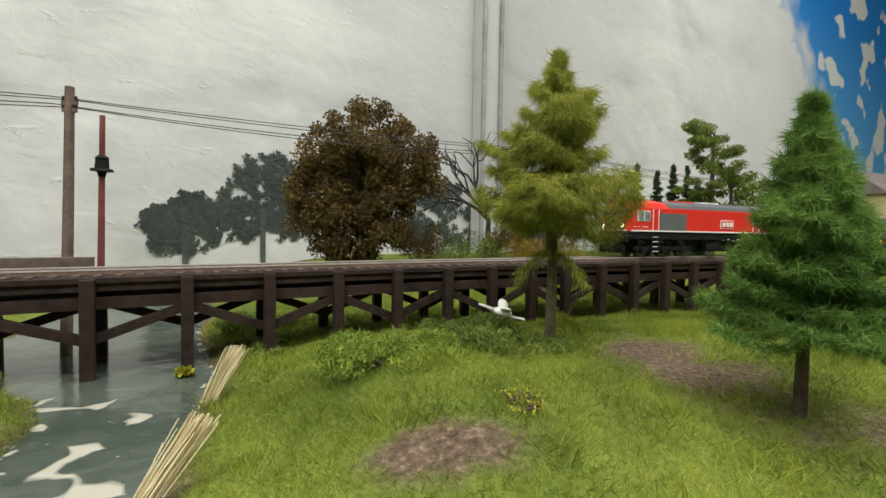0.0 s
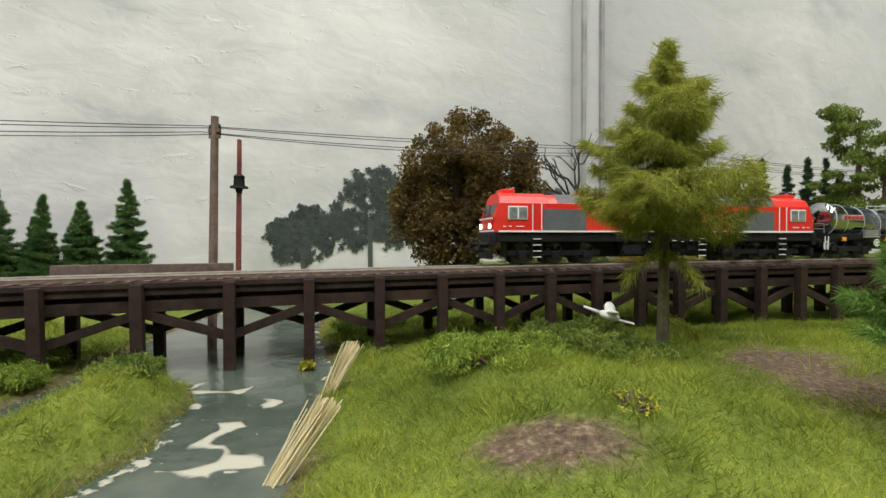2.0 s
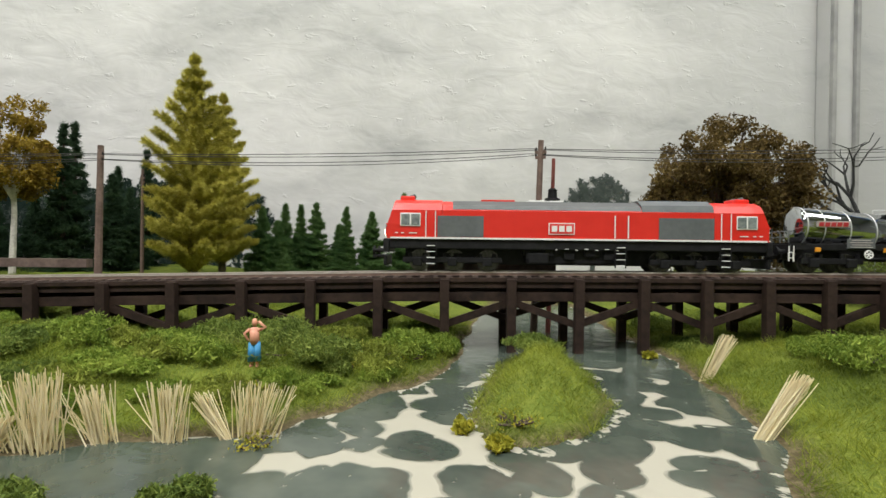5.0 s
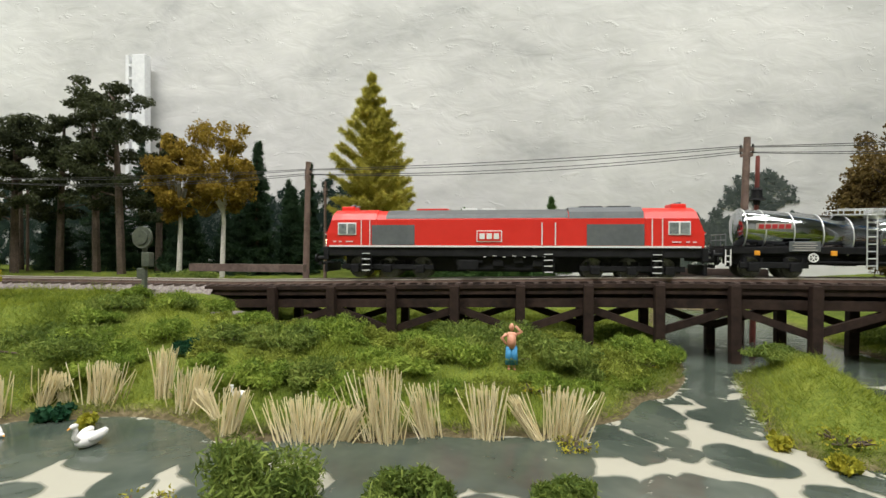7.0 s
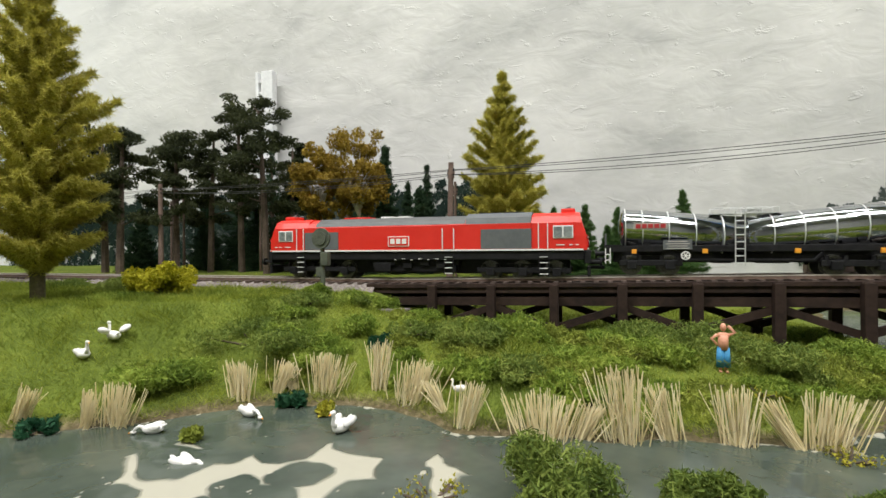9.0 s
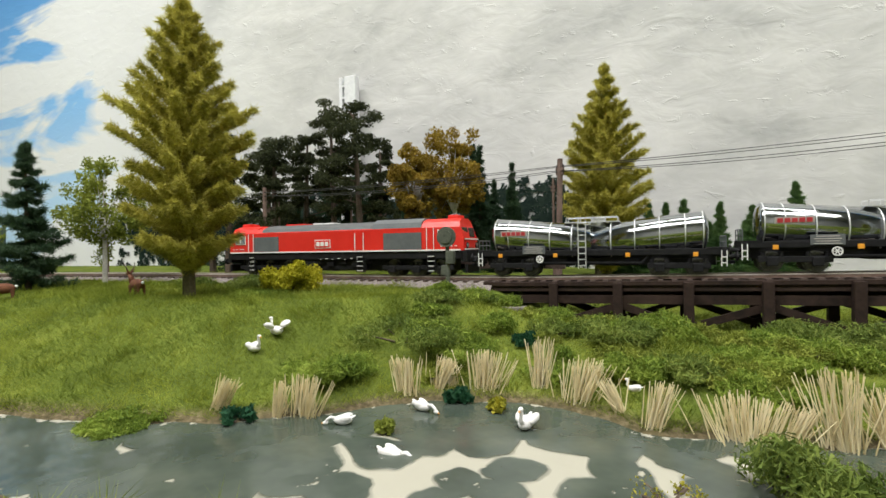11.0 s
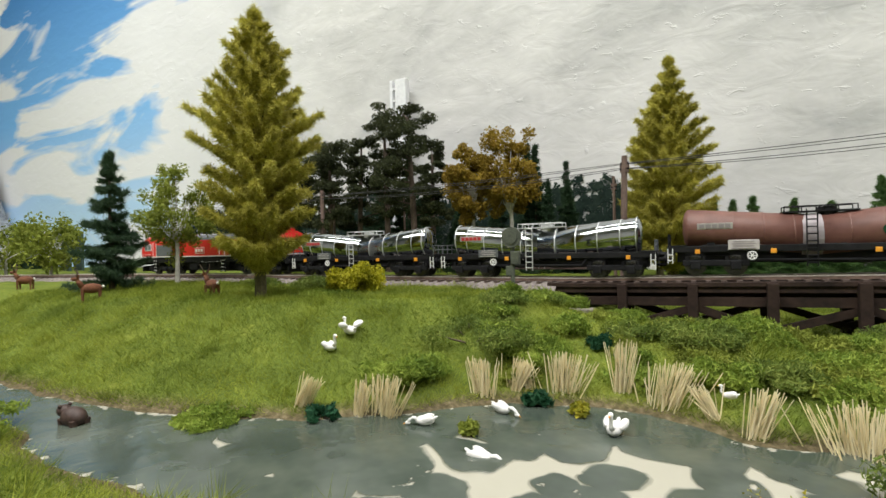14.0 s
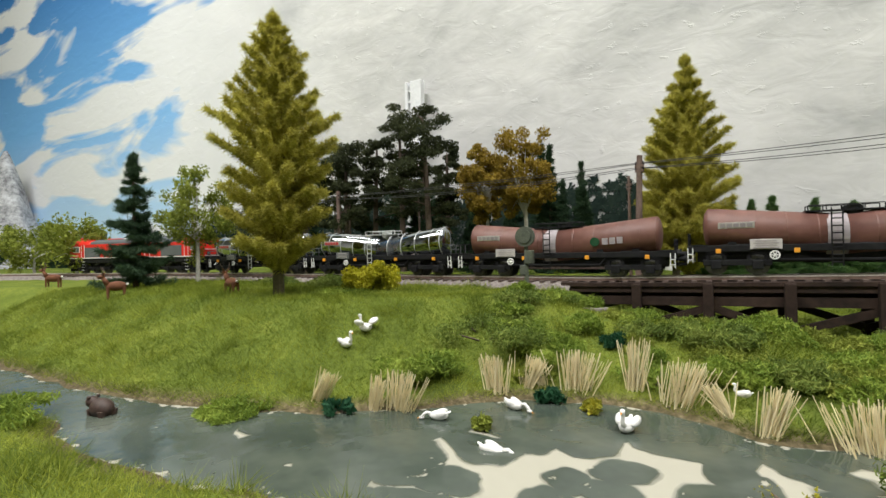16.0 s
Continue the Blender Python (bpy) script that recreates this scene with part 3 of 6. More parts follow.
WALL_AT, WALL_TURN = (-0.47, 0.435), 37.3


def wall_point(s, out=0.0, z=0.0):
    c, n = math.cos(radians(WALL_TURN)), math.sin(radians(WALL_TURN))
    return (WALL_AT[0] + c * s + n * out, WALL_AT[1] + n * s - c * out, z)


def build_room():
    m = pose(*WALL_AT, 0, 0, 0, WALL_TURN)
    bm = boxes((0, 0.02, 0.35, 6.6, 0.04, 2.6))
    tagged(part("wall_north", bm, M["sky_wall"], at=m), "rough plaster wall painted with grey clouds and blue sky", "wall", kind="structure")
    for name, x, y, lx, ly in (("wall_west", -3.32, -1.3, 0.04, 2.6), ("wall_east", 3.32, -1.3, 0.04, 2.6), ("wall_south", 0, -2.62, 6.6, 0.04)):
        tagged(part(name, boxes((x, y, 0.35, lx, ly, 2.6)), M["room"], at=m), "plain off-white painted room wall", "wall", kind="structure")
    tagged(part("ceiling", boxes((0, -1.3, 1.67, 6.8, 2.8, 0.04)), M["room"], at=m), "plain white room ceiling", "ceiling", kind="structure")
    tagged(part("floor", boxes((0, -1.3, -0.97, 6.8, 2.8, 0.04)), M["room_floor"], at=m), "grey room floor under the layout", "floor", kind="structure")
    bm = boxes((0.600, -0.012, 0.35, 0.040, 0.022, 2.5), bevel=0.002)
    # two grey strips put where the boxing only has dark shadow lines
    for k in (0.583, 0.617):
        tagged(part("trim", boxes((k, -0.0262, 0.35, 0.006, 0.006, 2.5), bevel=0.001), M["conduit"], at=m), "grey strip standing in for a shadow line on the wall boxing", "trim", kind="structure")
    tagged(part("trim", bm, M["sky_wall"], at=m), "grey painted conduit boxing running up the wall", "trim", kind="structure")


# ---- bridge and track ----
def build_bridge():
    sA, sB = -0.318, 0.66
    br = thing("trestle_bridge", pose(0, 0, 0), "dark brown timber trestle bridge over the river", "bridge")
    posts = list(range(-7, 16))
    rng = random.Random(4)
    sl = {}
    for k in posts:
        s = post_s(k)
        sl[k] = s
        for row, off in (("front", 0.0), ("back", 0.037)):
            x, y, h = track(s, off)
            g = z_at(x, y)
            top = post_top(s) + (0 if row == "front" else -0.004)
            low = min(g, 0.0) - 0.004 if g < 0.004 else g - 0.004
            bm = boxes((0, 0, (top + low) / 2, 0.0053, 0.0053, top - low), bevel=0.0005)
            part("post", bm, M["timber"], br, at=pose(x, y, 0, rng.uniform(-.5, .5), rng.uniform(-.5, .5), h))
    step = 0.5 * SPAN
    n = int((sB - sA) / step)
    for off, side in ((0.0045, -1), (0.0325, 1)):
        for name, dz, hh, th in (("top_beam", -0.0004, 0.0050, 0.005), ("lower_beam", -0.0080, 0.0052, 0.0046)):
            bm = bmesh.new()
            prev = None
            for i in range(n + 1):
                s = sA + (sB - sA) * i / n
                a, b = track(s, off - th / 2), track(s, off + th / 2)
                zt = post_top(s) + dz
                ring = [bm.verts.new((p[0], p[1], z)) for p, z in ((a, zt - hh), (b, zt - hh), (b, zt), (a, zt))]
                if prev:
                    for j in range(4):
                        bm.faces.new((prev[j], prev[(j + 1) % 4], ring[(j + 1) % 4], ring[j]))
                else:
                    bm.faces.new(ring[::-1])
                prev = ring
            bm.faces.new(prev)
            bmesh.ops.recalc_face_normals(bm, faces=bm.faces)
            part(name, bm, M["timber"], br)
    bm = bmesh.new()
    prev = None
    for i in range(n + 1):
        s = sA + (sB - sA) * i / n
        zt = post_top(s) + 0.0004
        ring = [bm.verts.new((*track(s, o)[:2], z)) for o, z in ((0.001, zt - 0.0022), (0.036, zt - 0.0022), (0.036, zt), (0.001, zt))]
        if prev:
            for j in range(4):
                bm.faces.new((prev[j], prev[(j + 1) % 4], ring[(j + 1) % 4], ring[j]))
        else:
            bm.faces.new(ring[::-1])
        prev = ring
    bm.faces.new(prev)
    bmesh.ops.recalc_face_normals(bm, faces=bm.faces)
    part("deck", bm, M["timber"], br)
    # crossbeams over each pair of posts, and the slanting braces that meet at every second post
    for k in posts:
        a, b = track(sl[k], 0.002), track(sl[k], 0.035)
        bm = bmesh.new()
        rod(bm, (a[0], a[1], post_top(sl[k]) - 0.010), (b[0], b[1], post_top(sl[k]) - 0.010), 0.0030, seg=4)
        part("crossbeam", bm, M["timber"], br)
    for row, off in (("front", 0.0035), ("back", 0.033)):
        for k in range(-7, 15):
            s0, s1 = sl[k], sl[k + 1]
            hi, lo = post_top(s0) - 0.0135, post_top(s0) - 0.0270
            deep0 = (k + 7) % 2 == 0
            z0, z1 = (lo, hi) if deep0 else (hi, lo)
            if row == "back":
                z0, z1 = z1, z0
            a, b = track(s0, off), track(s1, off)
            va, vb = Vector((a[0], a[1], z0)), Vector((b[0], b[1], z1))
            bm = bmesh.new()
            ln = (vb - va).length
            mm = Matrix.Translation((va + vb) / 2) @ (vb - va).to_track_quat("X", "Z").to_matrix().to_4x4()
            box(bm, 0, 0, 0, ln, 0.0028, 0.0042, mm)
            part("brace", bm, M["timber"], br)
    a = track(-0.355, 0.003)
    b = track(sl[-7], 0.003)
    va, vb = Vector((a[0], a[1], post_top(-.3) - 0.006)), Vector((b[0], b[1], post_top(-.3) - 0.026))
    bm = bmesh.new()
    box(bm, 0, 0, 0, (vb - va).length, 0.0028, 0.0042, Matrix.Translation((va + vb) / 2) @ (vb - va).to_track_quat("X", "Z").to_matrix().to_4x4())
    part("brace", bm, M["timber"], br)
    # plank walkways behind the deck
    for s0, s1 in ((-0.05, 0.035), (-0.36, -0.27)):
        bm = bmesh.new()
        a, b = track(s0, 0.046), track(s1, 0.046)
        va, vb = Vector((a[0], a[1], 0.047)), Vector((b[0], b[1], 0.047))
        box(bm, 0, 0, 0, (vb - va).length, 0.006, 0.0055, Matrix.Translation((va + vb) / 2) @ (vb - va).to_track_quat("X", "Z").to_matrix().to_4x4())
        part("refuge_plank", bm, M["timber_edge"], br)


def build_track():
    tr = thing("railway_track", pose(0, 0, 0), "single railway track with worn rails on brown sleepers", "track")
    S = np.arange(-2.3, 1.0, 0.012)
    for g in (-0.00825, 0.00825):
        for name, w, z0, z1, mt in (("rail", 0.0009, -0.0007, 0.0, "rail"), ("rail_web", 0.0006, -0.0024, -0.0007, "rail_side")):
            bm = bmesh.new()
            prev = None
            for s in S:
                a, b = track(s, CENTRE + g - w / 2), track(s, CENTRE + g + w / 2)
                zt = rail_top(s)
                ring = [bm.verts.new((p[0], p[1], z)) for p, z in ((a, zt + z0), (b, zt + z0), (b, zt + z1), (a, zt + z1))]
                if prev:
                    for j in range(4):
                        bm.faces.new((prev[j], prev[(j + 1) % 4], ring[(j + 1) % 4], ring[j]))
                prev = ring
            bmesh.ops.recalc_face_normals(bm, faces=bm.faces)
            part(name, bm, M[mt], tr)
    me = mesh_of(boxes((0, 0, 0, 0.0029, 0.030, 0.0018), bevel=0.0002), M["sleeper"], "sleeper")
    for i in range(190):
        s = -0.98 + i * 0.0078
        x, y, h = track(s, CENTRE)
        ob = new("sleeper", me)
        ob.parent = tr
        ob.matrix_basis = pose(x, y, rail_top(s) - 0.0032, 0, 0, h)
    for s0, s1 in ((-2.3, -0.312), (0.645, 1.0)):
        bm = bmesh.new()
        prev = None
        nn = int((s1 - s0) / 0.01)
        rr = random.Random(3)
        for i in range(nn + 1):
            s = s0 + (s1 - s0) * i / nn
            zt = rail_top(s) - 0.0031
            ring = []
            for o, z in ((-0.010, zt - 0.012), (0.001, zt - 0.001), (0.010, zt), (0.027, zt), (0.036, zt - 0.001), (0.048, zt - 0.012)):
                p = track(s, o + rr.uniform(-.0012, .0012))
                ring.append(bm.verts.new((p[0], p[1], z + rr.uniform(-.0005, .0005))))
            if prev:
                for j in range(5):
                    bm.faces.new((prev[j], prev[j + 1], ring[j + 1], ring[j]))
            prev = ring
        bmesh.ops.recalc_face_normals(bm, faces=bm.faces)
        part("ballast_bed", bm, M["ballast"], tr, smooth=True)


# ---- train ----
def wheelset(parent, x, r, moving):
    bm = bmesh.new()
    for y in (-0.0072, 0.0072):
        rod(bm, (0, y - 0.0012, 0), (0, y + 0.0012, 0), r, seg=18)
        rod(bm, (0, y * 0.85 - 0.0004, 0), (0, y * 0.85 + 0.0004, 0), r + 0.0008, seg=18)
        for a in range(5):
            c = Vector((math.cos(a * 1.2566), 0, math.sin(a * 1.2566))) * r * 0.6
            side = 0.0013 if y > 0 else -0.0013
            rod(bm, (c.x, y + side - 0.0002, c.z), (c.x, y + side + 0.0002, c.z), r * 0.18, seg=6)
    rod(bm, (0, -0.0072, 0), (0, 0.0072, 0), 0.001, seg=8)
    ob = part("wheelset", bm, M["steel"], parent, at=pose(x, 0, r))
    moving.append((ob, x, r))
    return ob


def bogie(parent, cx, axles, half, moving, r):
    bm = bmesh.new()
    for y in (-0.0105, 0.0105):
        box(bm, cx, y, 0.0068, 2 * half, 0.0022, 0.0034, bevel=0.0004)
        for ax in axles:
            box(bm, cx + ax, y * 1.08, 0.0056, 0.0052, 0.0028, 0.0050, bevel=0.0005)
            for d in (-0.0042, 0.0042):
                rod(bm, (cx + ax + d, y, 0.0075), (cx + ax + d, y, 0.0108), 0.0012, seg=8)
    for k in (-1, 1):
        box(bm, cx + k * half * 0.55, 0, 0.0075, 0.004, 0.021, 0.003)
    box(bm, cx, 0, 0.009, half * 0.7, 0.017, 0.004)
    part("bogie_frame", bm, M["black"], parent)
    for ax in axles:
        wheelset(parent, cx + ax, r, moving)


def ladder(bm, x, y, z0, z1, w, rungs, r=0.00035):
    for d in (-w / 2, w / 2):
        rod(bm, (x + d, y, z0), (x + d, y, z1), r, seg=5)
    for i in range(rungs):
        z = z0 + (z1 - z0) * (i + 0.5) / rungs
        rod(bm, (x - w / 2, y, z), (x + w / 2, y, z), r * 1.1, seg=5)
    return bm


def buffers(parent, x, way):
    for y in (-0.010, 0.010):
        bm = bmesh.new()
        rod(bm, (x, y, 0.0122), (x + way * 0.0055, y, 0.0122), 0.0013, seg=10)
        rod(bm, (x + way * 0.0052, y, 0.0122), (x + way * 0.0062, y, 0.0122), 0.0028, seg=14)
        part("buffer", bm, M["black"], parent)


def build_loco():
    moving = []
    lo = thing("locomotive", pose(0, 0, 0), "bright red diesel locomotive with grey panels and roof", "locomotive")
    W, L = 0.0150, 0.111
    z0, z1 = 0.0200, 0.0375
    prof = [(-W, z0), (-W, z1), (-W * 0.86, 0.0408), (-W * 0.45, 0.0436), (W * 0.45, 0.0436), (W * 0.86, 0.0408), (W, z1), (W, z0)]
    bm = extrude_profile(bmesh.new(), prof, -0.078, 0.078)
    part("body", bm, M["red"], lo)
    for e in (-1, 1):
        bm = bmesh.new()
        xs = [(0.0782, 1.0, z0), (0.100, 1.0, z0), (0.1085, 0.93, z0)]
        rings = []
        for x, k, zb in xs:
            pr = [(-W * k, zb), (-W * k, 0.0290), (-W * k * 0.985, z1), (-W * 0.84 * k, 0.0418), (-W * 0.45 * k, 0.0443), (W * 0.45 * k, 0.0443),
                  (W * 0.84 * k, 0.0418), (W * k * 0.985, z1), (W * k, 0.0290), (W * k, zb)]
            ring = []
            for y, z in pr:
                xx = x
                if x > 0.105 and z > 0.0295:
                    xx = x - (z - 0.0290) * 0.17
                elif x > 0.105:
                    xx = x + 0.0015
                ring.append(bm.verts.new((e * xx, y, z)))
            rings.append(ring)
        for a, b in zip(rings, rings[1:]):
            for j in range(10):
                bm.faces.new((a[j], a[(j + 1) % 10], b[(j + 1) % 10], b[j]))
        bm.faces.new(rings[0])
        bm.faces.new(rings[-1])
        bmesh.ops.recalc_face_normals(bm, faces=bm.faces)
        box(bm, e * 0.099, 0, 0.0450, 0.0085, 0.012, 0.0042, bevel=0.0008)
        cab = part("cab", bm, M["red"], lo)
        for y in (-1, 1):
            yy = y * (W + 0.0002)
            bm = boxes((e * 0.0965, yy, 0.0316, 0.0118, 0.0006, 0.0082), bevel=0.0002)
            part("window_frame", bm, M["white"], cab)
            for dx in (-0.0030, 0.0028):
                part("pane", boxes((e * (0.0965 + dx), yy + y * 0.0003, 0.0316, 0.0048, 0.0005, 0.0066)), M["pane"], cab)
            # handrail pair beside the cab door
            for dx in (0.0820, 0.0875):
                bm = bmesh.new()
                rod(bm, (e * dx, yy, 0.0205), (e * dx, yy, 0.0372), 0.00032, seg=5)
                part("handrail", bm, M["white"], cab)
            bm = bmesh.new()
            for i, w in enumerate((0.0060, 0.0022, 0.0022)):
                box(bm, e * (0.098 + (0, 0.006, 0.0095)[i]) - e * 0.003, yy, 0.0233, w * 0.8, 0.0003, 0.0006)
            part("number_bar", bm, M["white"], cab)
        fx = e * 0.1085
        tilt = pose(e * 0.1079, 0, 0.0335, 0, -e * 9.6, 0)
        bm = bmesh.new()
        for y in (-0.0066, 0.0066):
            box(bm, 0, y, 0, 0.0012, 0.0114, 0.0076, tilt, bevel=0.0004)
        part("windscreen", bm, M["pane_dark"], cab)
        bm = boxes((e * 0.1103, 0, 0.0245, 0.0012, 0.024, 0.006), (e * 0.1103, 0, 0.0288, 0.0013, 0.0275, 0.0008), bevel=0.0003)
        part("nose_panel", bm, M["red"], cab)
        bm = boxes((e * 0.1108, 0, 0.0283, 0.0009, 0.0265, 0.0009), (e * 0.1108, 0, 0.0207, 0.0009, 0.0265, 0.0009))
        part("nose_stripe", bm, M["white"], cab)
        for y, z in ((-0.0095, 0.0236), (0.0095, 0.0236), (0.0, 0.0408)):
            bm = bmesh.new()
            xx = 0.1110 if z < 0.03 else 0.1035
            rod(bm, (e * (xx - 0.001), y, z), (e * (xx + 0.0003), y, z), 0.0022, seg=14)
            hl = part("headlight", bm, M["black"], cab)
            bm = bmesh.new()
            rod(bm, (e * (xx + 0.0003), y, z), (e * (xx + 0.0007), y, z), 0.0017 if z < 0.03 else 0.0012, seg=14)
            part("lamp_glass", bm, M["lamp_warm"] if e < 0 else M["pane"], hl)
        bm = boxes((e * 0.1105, 0, 0.0155, 0.0035, 0.0285, 0.0085), (e * 0.1112, 0, 0.0062, 0.0020, 0.0250, 0.0062), bevel=0.0006)
        part("buffer_beam", bm, M["black"], lo)
        buffers(lo, e * 0.1122, e)
        bm = bmesh.new()
        rod(bm, (e * 0.111, 0, 0.0085), (e * 0.119, 0, 0.0085), 0.0011, seg=6)
        box(bm, e * 0.119, 0, 0.0085, 0.0022, 0.0050, 0.0022)
        part("coupling", bm, M["black"], lo)
    # frame, solebar stripe, side panels, doors
    part("underframe", boxes((0, 0, 0.0168, 0.217, 0.0288, 0.0062), bevel=0.0006), M["black"], lo)
    bm = boxes((0, 0, 0.0140, 0.062, 0.0225, 0.0080), (-0.022, -0.0118, 0.0085, 0.012, 0.003, 0.007), (0, 0, 0.0085, 0.058, 0.0225, 0.0070), bevel=0.0009)
    for y in (-1, 1):
        for i, x in enumerate((-0.026, -0.016, -0.004, 0.008, 0.019)):
            box(bm, x, y * 0.0118, 0.0100 + 0.002 * (i % 2), 0.006, 0.0022, 0.0045, bevel=0.0004)
            rod(bm, (x + 0.004, y * 0.0128, 0.0145), (x + 0.010, y * 0.0128, 0.0145), 0.0006, seg=6)
    part("fuel_tank", bm, M["black"], lo)
    # black block added to close the see-through gap, so the underside stays dark
    part("underside_filler", boxes((0, 0, 0.0105, 0.200, 0.0125, 0.0130)), M["black"], lo)
    for y in (-1, 1):
        yy = y * (W + 0.0002)
        part("stripe", boxes((0, yy, 0.0203, 0.216, 0.0005, 0.0011)), M["white"], lo)
        for x0, x1 in ((-0.0808, -0.0542), (0.0464, 0.0778)):
            bm = boxes(((x0 + x1) / 2, yy, 0.0276, x1 - x0, 0.0006, 0.0130))
            gp = part("grille_panel", bm, M["grey"], lo)
        for dx in (0.0212, 0.0288):
            bm = bmesh.new()
            rod(bm, (dx, yy + y * 0.0003, 0.0212), (dx, yy + y * 0.0003, 0.0352), 0.00038, seg=5)
            part("handrail", bm, M["white"], lo)
        bm = boxes((0.025, yy, 0.0285, 0.0066, 0.0004, 0.0150))
        part("side_door", bm, M["red"], lo)
        bm = boxes((-0.0093, yy, 0.0268, 0.0150, 0.0005, 0.0072))
        lg = part("logo_plate", bm, M["white"], lo)
        bm = boxes((-0.0093, yy + y * 0.0002, 0.0268, 0.0138, 0.0005, 0.0060))
        part("logo_field", bm, M["red"], lg)
        bm = bmesh.new()
        for dx in (-0.0042, 0.0, 0.0042):
            box(bm, -0.0093 + dx, yy + y * 0.0004, 0.0268, 0.0031, 0.0005, 0.0036)
        part("logo_bar", bm, M["white"], lg)
        for x in (-0.0845, 0.025, 0.0850):
            bm = bmesh.new()
            for i in range(4):
                box(bm, x, y * 0.0146, 0.0045 + i * 0.0037, 0.0048, 0.0014, 0.00045)
            part("step", bm, M["white"], lo)
            bm = bmesh.new()
            for d in (-0.0030, 0.0030):
                box(bm, x + d, y * 0.0143, 0.0105, 0.0005, 0.0010, 0.0150)
            part("step_hanger", bm, M["black"], lo)
        bm = bmesh.new()
        for k in range(7):
            box(bm, -0.012 + k * 0.0058, y * 0.0146, 0.0138 + 0.0006 * (k % 2), 0.0014 + 0.0010 * (k % 2), 0.0004, 0.0004)
        part("solebar_lettering", bm, M["white"], lo)
    rf = [(-W * 0.90, 0.0408), (-W * 0.46, 0.0440), (W * 0.46, 0.0440), (W * 0.90, 0.0408)]
    part("roof", extrude_profile(bmesh.new(), [(-W * 0.99, 0.0382), *rf, (W * 0.99, 0.0382)], -0.072, 0.0362), M["roof_grey"], lo)
    rf2 = [(-W * 1.0, 0.0378), (-W * 0.92, 0.0418), (-W * 0.5, 0.0452), (W * 0.5, 0.0452), (W * 0.92, 0.0418), (W * 1.0, 0.0378)]
    part("radiator_roof", extrude_profile(bmesh.new(), rf2, 0.0366, 0.0776), M["grey"], lo)
    bm = boxes((0.050, 0, 0.0455, 0.013, 0.013, 0.0008), (0.066, 0, 0.0455, 0.013, 0.013, 0.0008))
    part("roof_fan_grille", bm, M["black"], lo)
    bm = boxes((-0.045, 0, 0.0445, 0.020, 0.010, 0.0016), bevel=0.0003)
    part("roof_hatch", bm, M["red"], lo)
    bm = boxes((-0.022, 0.0, 0.0445, 0.009, 0.010, 0.0016), (-0.010, 0.0, 0.0445, 0.008, 0.010, 0.0014), bevel=0.0003)
    part("exhaust_box", bm, M["white"], lo)
    for k in (-0.0975, 0.0975):
        for y in (-0.004, 0.004):
            part("horn", rod(bmesh.new(), (k, y, 0.047), (k + 0.003, y, 0.0478), 0.0008, seg=8), M["grey"], lo)
    for c in (-0.072, 0.072):
        bogie(lo, c, (-0.0205, 0.0, 0.0205), 0.029, moving, 0.0060)
    # the whole body a little lower and longer than drawn above
    for ob in lo.children_recursive:
        if ob.name.split(".")[0] != "wheelset":
            ob.data.transform(Matrix.Diagonal((1.015, 1.0, 0.95, 1.0)))
    return lo, moving


